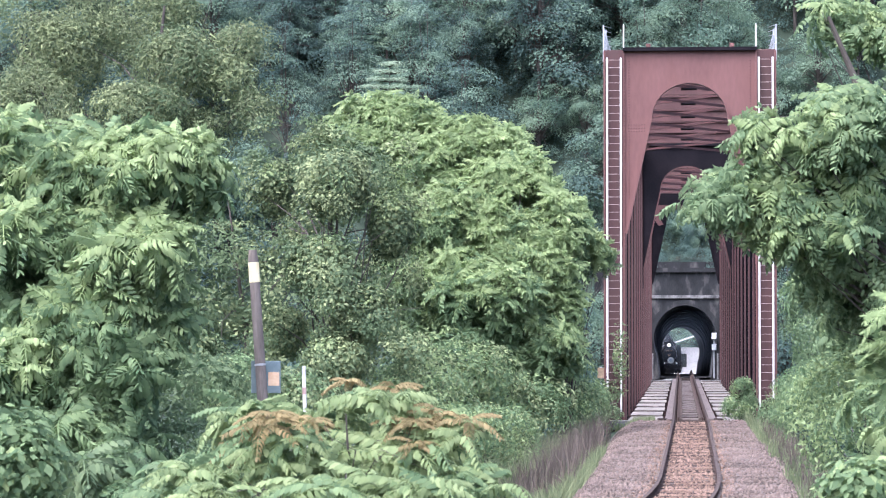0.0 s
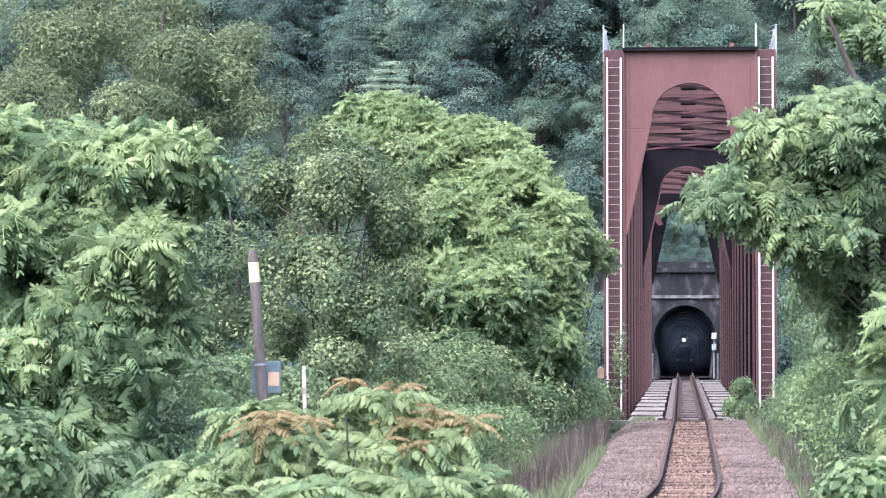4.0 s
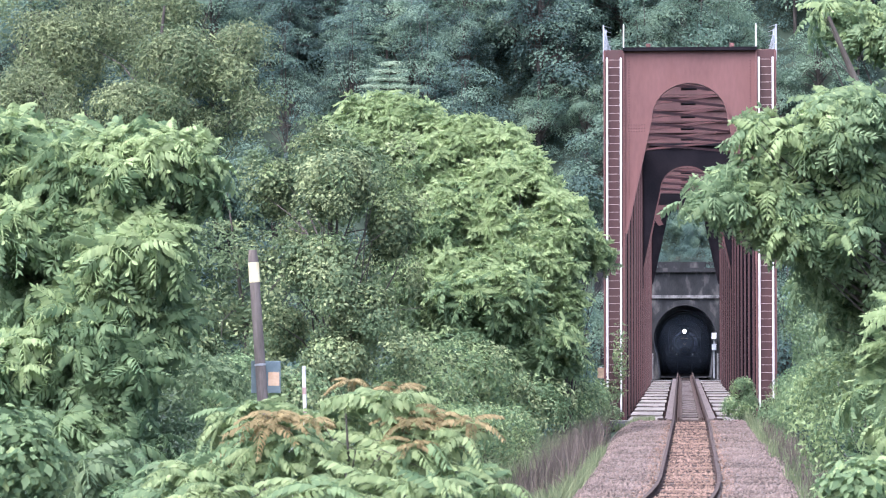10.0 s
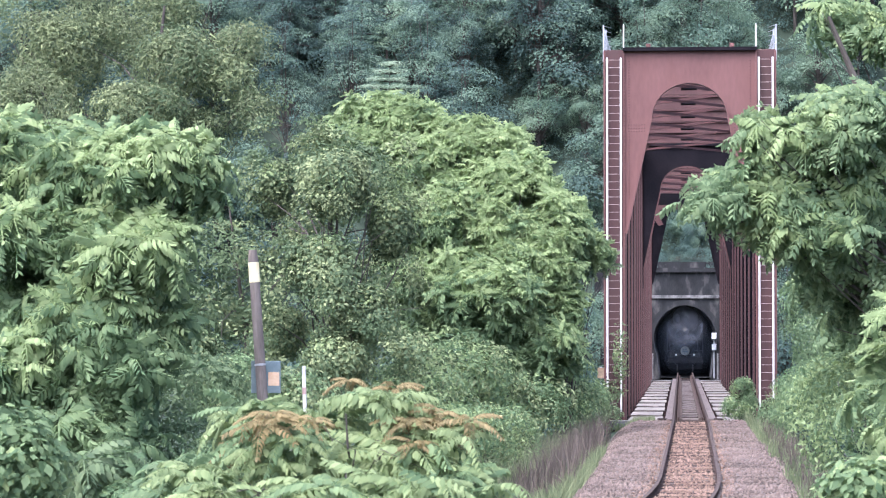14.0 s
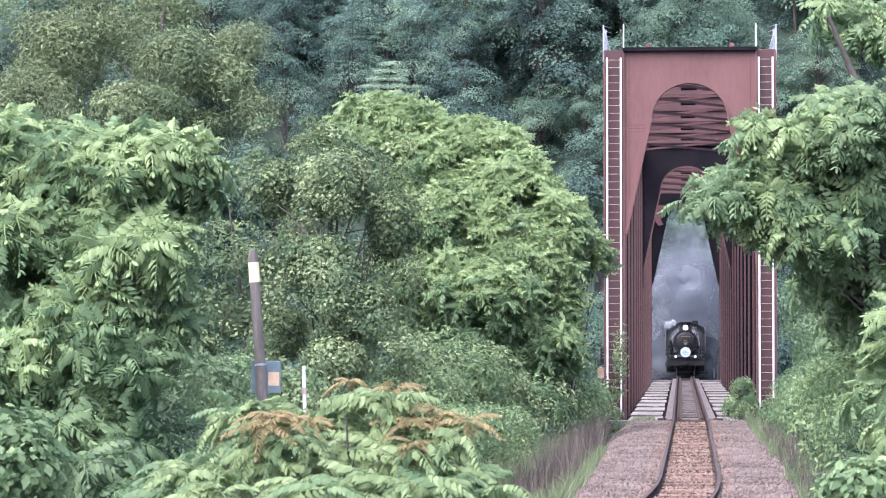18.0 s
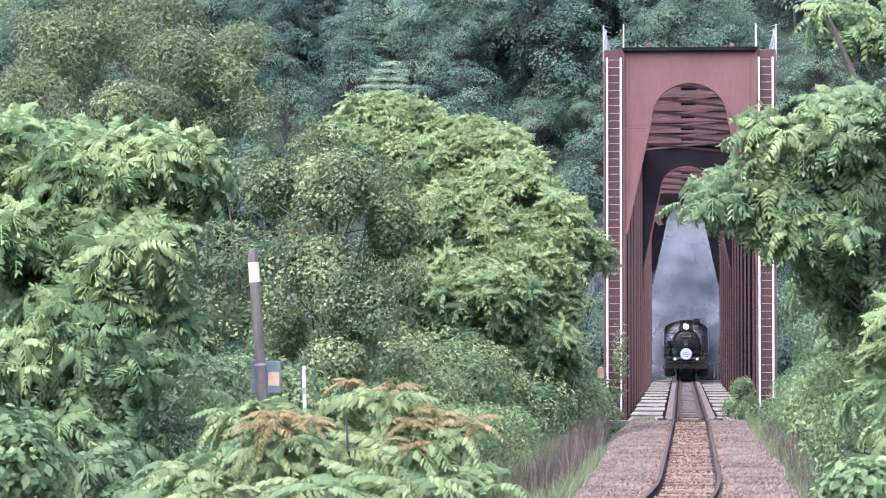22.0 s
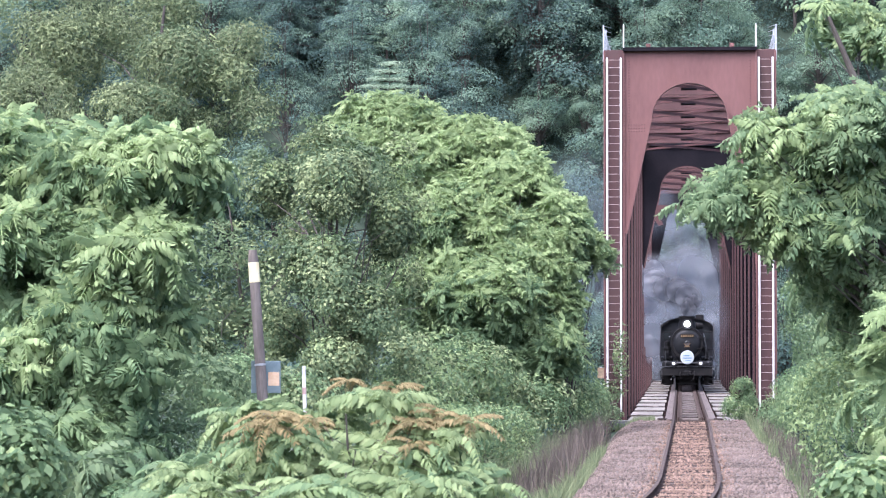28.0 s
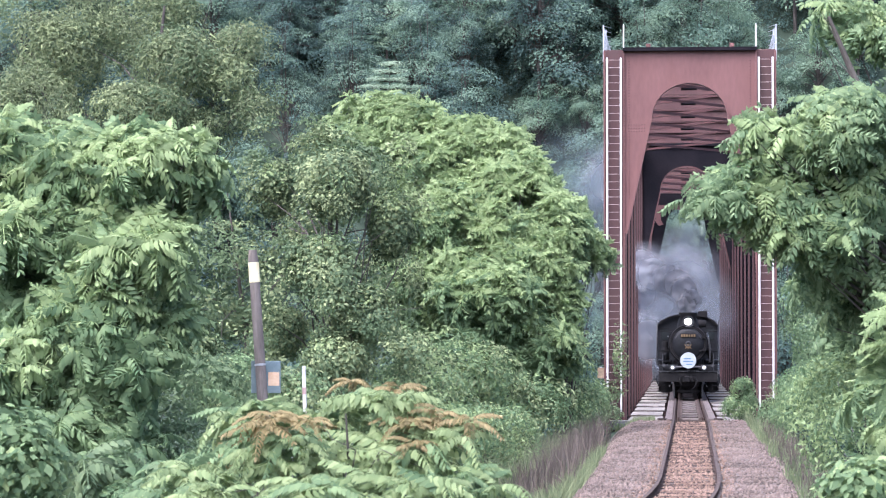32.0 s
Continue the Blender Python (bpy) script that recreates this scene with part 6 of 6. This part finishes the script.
    part("cab_roof", Mesh().prism([(-1.5, 3.24), (-1.3, 3.5), (-0.9, 3.71), (-0.45, 3.82), (0, 3.85), (0.45, 3.82), (0.9, 3.71), (1.3, 3.5), (1.5, 3.24), (1.44, 3.22), (0.9, 3.66), (0, 3.8), (-0.9, 3.66), (-1.44, 3.22)], 11.6, 14.9), LOCO_DULL, cab)
    part("roof_ventilator", Mesh().box(0.5, 0.95, 12.2, 13.2, 3.7, 3.98, bevel=0.04), LOCO_DULL, cab)
    for y, r, nm in ((1.6, 0.43, "leading_wheelset"), (3.6, 0.43, "leading_wheelset"), (5.4, 0.875, "driving_wheelset"), (7.3, 0.875, "driving_wheelset"), (9.2, 0.875, "driving_wheelset"), (12.2, 0.5, "trailing_wheelset")):
        w = wheelset(L, y, r, nm)
        TURNING.append((w, y, r))
    for s in (-1, 1):
        part("coupling_rod", Mesh().box(s * 0.75 - 0.03, s * 0.75 + 0.03, 5.2, 9.4, 0.5, 0.62), GALV, L)
    return L


def build_tender():
    T = empty("tender", 0, 0, 0, "black coal tender coupled behind the locomotive", "tender")
    part("tank", Mesh().box(-1.35, 1.35, 0.0, 6.8, 1.15, 2.75, bevel=0.05), LOCO_BLACK, T)
    part("coal_bunker", Mesh().prism([(-1.3, 2.75), (-1.3, 3.2), (-1.15, 3.25), (1.15, 3.25), (1.3, 3.2), (1.3, 2.75)], 0.6, 5.2), LOCO_DULL, T)
    part("frame", Mesh().box(-1.2, 1.2, -0.2, 7.0, 0.8, 1.15), LOCO_DULL, T)
    for y in (1.2, 2.9, 4.6, 6.0):
        TURNING.append((wheelset(T, y, 0.43, "wheelset"), y, 0.43))
    return T


# The coaches stay unseen; added to block daylight from the far tunnel mouth.
def build_coach():
    C = empty("passenger_coach", 0, 0, 0, "unseen dark brown coach, added behind the tender to block light", "coach", "coaches")
    b = part("body", Mesh().box(-1.4, 1.4, 0, 19.5, 1.0, 3.1, bevel=0.05), COACH_PAINT, C)
    part("roof", Mesh().prism([(-1.42, 3.1), (-1.3, 3.4), (-0.8, 3.68), (0, 3.8), (0.8, 3.68), (1.3, 3.4), (1.42, 3.1)], -0.1, 19.6), LOCO_DULL, C)
    for s in (-1, 1):
        for k in range(10):
            part("window", Mesh().box(s * 1.405 - 0.01, s * 1.405 + 0.01, 1.6 + 1.7 * k, 2.6 + 1.7 * k, 1.9, 2.65), GLASS_DARK, b)
    part("end_door", Mesh().box(-0.4, 0.4, -0.03, 0.0, 1.05, 2.95), LOCO_DULL, b)
    for y in (2.4, 4.4, 15.2, 17.2):
        wheelset(C, y, 0.43, "wheelset", 6)
    return C


TURNING = []
loco = build_locomotive()
tender = build_tender()
coach = build_coach()
coaches = [coach, copy_thing(coach, pose(0, 400, 0))]

# distance of the locomotive's front from the camera, by time
TIMES = [0, 1, 2, 3, 4, 5, 7, 9, 11, 14, 17, 20, 23, 28, 32]
FRONT = [348.0, 339.5, 331.2, 323.1, 315.2, 307.4, 292.6, 278.3, 264.3, 243.8, 225.0, 206.8, 189.2, 160.4, 137.6]


def front_at(t):
    """A smooth slowing run through the timed places."""
    i = max(0, min(len(TIMES) - 2, int(np.searchsorted(TIMES, t, side="right")) - 1))

    def slope(k):
        a, b = max(0, k - 1), min(len(TIMES) - 1, k + 1)
        return (FRONT[b] - FRONT[a]) / (TIMES[b] - TIMES[a])
    h = TIMES[i + 1] - TIMES[i]
    u = (t - TIMES[i]) / h
    return ((2 * u ** 3 - 3 * u ** 2 + 1) * FRONT[i] + (u ** 3 - 2 * u ** 2 + u) * h * slope(i) + (3 * u ** 2 - 2 * u ** 3) * FRONT[i + 1] + (u ** 3 - u ** 2) * h * slope(i + 1))


def on_track(d, length):
    """The pose of a vehicle whose front stands at d and whose rear is that much farther."""
    a = Vector((track_x(d), d, track_z(d)))
    b = Vector((track_x(d + length), d + length, track_z(d + length)))
    w = b - a
    return pose(a.x, a.y, a.z, math.degrees(math.atan2(w.z, w.y)), 0, -math.degrees(math.atan2(w.x, w.y)))


# ---- smoke ----
def puff_mesh(name, material, seed, curl=0.16):
    """A billow: one bulging skin, thinning towards its rim."""
    rng = np.random.default_rng(seed)
    nr, na = 9, 28
    v = [(0, -0.55, 0)]
    for i in range(1, nr + 1):
        r = i / nr
        for k in range(na):
            a = 2 * math.pi * k / na
            x, z = r * math.cos(a), r * math.sin(a)
            bump = curl * noise.noise(Vector((x * 2.6 + seed, z * 2.6, seed * 0.7)))
            v.append((x, -(0.55 + bump) * math.sqrt(max(0.0, 1 - r * r)), z))
    f = [(0, 1 + k, 1 + (k + 1) % na) for k in range(na)]
    for i in range(nr - 1):
        f += [(1 + i * na + k, 1 + (i + 1) * na + k, 1 + (i + 1) * na + (k + 1) % na, 1 + i * na + (k + 1) % na) for k in range(na)]
    m = Mesh()
    m.add(v, f)
    return link_mesh(name, m, [material], True)


PUFFS = []


def puff(kind, mesh, behind, x, z, r, rest=0.0, label="grey smoke billow trailing behind the locomotive", burst=False, fades=99.0):
    """One billow, that far behind the locomotive's front; it lifts to z once it is out of the tunnel."""
    ob = new(kind, mesh)
    ob.scale = (r, r, r)
    tagged(ob, label, "smoke", "smoke of the train")
    PUFFS.append((ob, behind, x, z, r, rest, burst, fades))


GREY = [puff_mesh("smoke_billow", SMOKE_GREY, k) for k in range(4)]
DARK = [puff_mesh("dark_billow", SMOKE_DARK, k + 10, 0.3) for k in range(4)]
STEAM = [puff_mesh("steam_wisp", STEAM_WHITE, k + 20) for k in range(2)]
PALE = [puff_mesh("pale_billow", SMOKE_PALE, k + 50, 0.35) for k in range(2)]
THIN = [puff_mesh("smoke_veil", SMOKE_THIN, k + 40) for k in range(3)]
HAZE = [puff_mesh("smoke_haze", SMOKE_HAZE, k + 30) for k in range(3)]

srng = np.random.default_rng(55)


def chance(a, b):
    return float(srng.uniform(a, b))


# the bank that wells out of the tunnel behind the train and hangs before its mouth
for i in range(9):
    low = i % 3
    puff("smoke_billow", GREY[i % 4], (15.5, 12.5, 10.0)[low] + 1.2 * i, (-1.0, 1.1, 0.0, 0.6)[i % 4] + chance(-0.3, 0.3), (2.2, 6.0, 8.0)[low] + chance(-0.4, 0.4), 3.7 if low < 2 else 3.1, rest=237.5 - 4.2 * i)
for i in range(2):
    puff("smoke_veil", THIN[i % 3], 11.0 + 2.4 * i, chance(-1.0, 1.0), 10.4 + 0.5 * i, 3.4, rest=237.0 - 5.0 * i)
for i in range(4):
    puff("smoke_billow", GREY[i % 4], 16.0 + 2.5 * i, (-1.7, 1.7, -1.5, 1.6, 0.0)[i], (1.6, 1.8, 3.8, 3.6, 1.2)[i], 3.2, rest=236.0 - 4.0 * i)
for i in range(2):
    puff("smoke_veil", THIN[i % 3], 12.0 + 3.0 * i, (-0.8, 0.9, 0.0)[i], 8.8 + 0.8 * i, 3.3, rest=236.5 - 6.0 * i)
# the first burst, that climbs the portal wall as the chimney comes out
for i, (x, z, r) in enumerate(((-0.5, 4.7, 1.35), (0.8, 4.5, 1.2), (0.1, 6.0, 1.2))):
    puff("smoke_billow", DARK[i % 4], 3.0 + 0.4 * i, x, z, r * 1.35, rest=238.6 - 0.9 * i, burst=True)
# smoke that keeps close behind the cab
for i, (o, x, z, r) in enumerate(((15.5, 0.3, 3.6, 3.2), (30.0, 0.2, 3.6, 3.3))):
    puff("smoke_veil", THIN[i % 3], o, x, z, r)
for i, (o, x, z, r) in enumerate(((8.0, -1.4, 5.5, 1.1), (10.5, -1.9, 6.2, 1.3))):
    puff("smoke_veil", THIN[i % 3], o, x, z, r)
PLUME = ((1.95, 0.0, 4.15, 0.55), (2.0, 0.22, 4.5, 0.55), (2.3, -0.1, 4.8, 0.8), (2.9, -0.5, 5.1, 0.85), (3.6, -1.0, 5.3, 0.9))
for i, (o, x, z, r) in enumerate(PLUME):
    puff("dark_smoke_billow", DARK[i % 4], o, x, z, r * 1.2, rest=-1.0, label="dark smoke rolling from the locomotive's chimney")
for i, (o, x, z, r) in enumerate(((5.6, -1.6, 5.6, 1.3), (7.0, -2.0, 6.1, 1.35), (9.0, -2.3, 4.8, 1.5))):
    puff("pale_smoke_billow", PALE[i % 2], o, x, z, r, rest=-1.0, label="pale grey smoke curling off the plume")
for o, x, z, r in ((15.5, -2.0, 2.6, 2.1), (17.0, -1.9, 4.4, 2.2), (20.0, -2.1, 3.4, 2.3)):
    puff("smoke_billow", GREY[1], o, x, z, r, rest=-1.0)
for o, x, z, r in ((4.5, -0.9, 3.75, 0.4), (5.5, -1.25, 3.6, 0.5)):
    puff("steam_wisp", STEAM[0], o, x, z, r, label="white steam wisp beside the boiler", fades=20.0)
for i in range(4):
    puff("smoke_haze", HAZE[i % 3], 34 + 10 * i, -5.8 - 0.6 * i, 6.0 + 3.0 * (i % 3), 4.6, label="thin bluish smoke drifting off the bridge")


# Added skin that lifts the tunnel's black to navy, as haze or glare would.
mist = new("tunnel_mist", puff_mesh("tunnel_mist", MOUTH_VEIL, 60))
mist.scale = (3.8, 3.8, 3.8)
mist.location = (0, MOUTH_NEAR + 1.5, 2.6)
tagged(mist, "added faint bluish veil that lifts the black of the tunnel mouth", "mist")


def ease(t, t0, t1):
    u = max(0.0, min(1.0, (t - t0) / (t1 - t0)))
    return u * u * (3 - 2 * u)


def puff_rows(behind, x, z, r, rest, turn, fades):
    """Billows follow the train out of the tunnel; those with a rest stop there, climb and thin out upwards."""
    rows = []
    for k in range(0, 65):
        t = 0.5 * k
        d = max(rest, front_at(t) + behind)
        risen = ease(t, 21.0, 28.0) if rest < 0 else 1.0
        out = ease(MOUTH_NEAR + 3 - d, 0.0, 7.0)
        top = z
        if rest > 0:
            top = z * (0.72 + 0.28 * ease(t, 16.0, 20.0))
            if z > 7.0 and r != 3.3:
                top += 5.0 * ease(t, 22.0 + 0.2 * (turn % 9), 31.0)
        zin = min(top, 2.9)
        top = 2.4 + (top - 2.4) * risen
        zin = min(zin, top)
        wob = 0.12 * r * math.sin(0.9 * t + behind)
        px = track_x(d) + (0.2 * min(1, max(-1, x)) * (1 - out) + (x * risen + wob * risen) * out)
        if rest > 0 and z > 7.0 and r != 3.3:
            px -= 3.5 * ease(t, 22.0, 32.0)
        # a wisp sinks back to the boiler when its valve shuts
        shut = ease(t, fades, fades + 2.0)
        px -= px * 0.9 * shut
        top -= (top - 2.4) * shut
        rows.append((t, pose(px, d, track_z(d) + zin + (top - zin) * out + 0.5 * wob * out, 0, 8 * math.sin(0.5 * t + behind) * out, 0)))
    return rows


def burst_rows(behind, x, z, rest):
    """Billows that leave the chimney at the tunnel mouth and stay there, climbing slowly."""
    rows = []
    for k in range(65):
        t = 0.5 * k
        out = ease(t, 13.4, 14.6)
        a = max(rest, front_at(t) + behind)
        d = a + (rest - a) * out
        inside = track_z(d) + 2.4
        lift = z + 2.5 * ease(t, 15.0, 20.0)
        rows.append((t, pose(track_x(d) * (1 - out) + x * (1 + 0.5 * ease(t, 15.0, 19.0)) * out, d, inside + (lift - inside) * out, 0, 10 * math.sin(0.5 * t + behind) * out, 0)))
    return rows


def motions():
    ts = [0.5 * k for k in range(65)]
    walk(loco, [(t, on_track(front_at(t), 13.5)) for t in ts])
    walk(tender, [(t, on_track(front_at(t) + 14.9, 6.5)) for t in ts])
    for i, c in enumerate(coaches):
        walk(c, [(t, on_track(front_at(t) + 22.6 + 20.3 * i, 17.5)) for t in ts])
    d0 = front_at(0)
    for w, y, r in TURNING:
        step = 0.3 if r > 0.6 else 0.13
        rows, t = [], 0.0
        while t < 32.0:
            rows.append((t, pose(0, y, r, math.degrees((front_at(t) - d0) / r) * 1.0)))
            t += step
        rows.append((32.0, pose(0, y, r, math.degrees((front_at(32.0) - d0) / r))))
        walk(w, rows)
    for ob, amount, k in SWAYING:
        rows = []
        for t in ts:
            a = amount * (0.6 * math.sin(0.9 * t + 1.7 * k) + 0.4 * math.sin(2.1 * t + 0.8 * k))
            rows.append((t, pose(0, 0, 0, 0.5 * amount * math.sin(1.3 * t + k), a, 0)))
        walk(ob, rows)
    for k, (ob, behind, x, z, r, rest, burst, fades) in enumerate(PUFFS):
        walk(ob, burst_rows(behind, x, z, rest) if burst else puff_rows(behind, x, z, r, rest, k, fades))


motions()
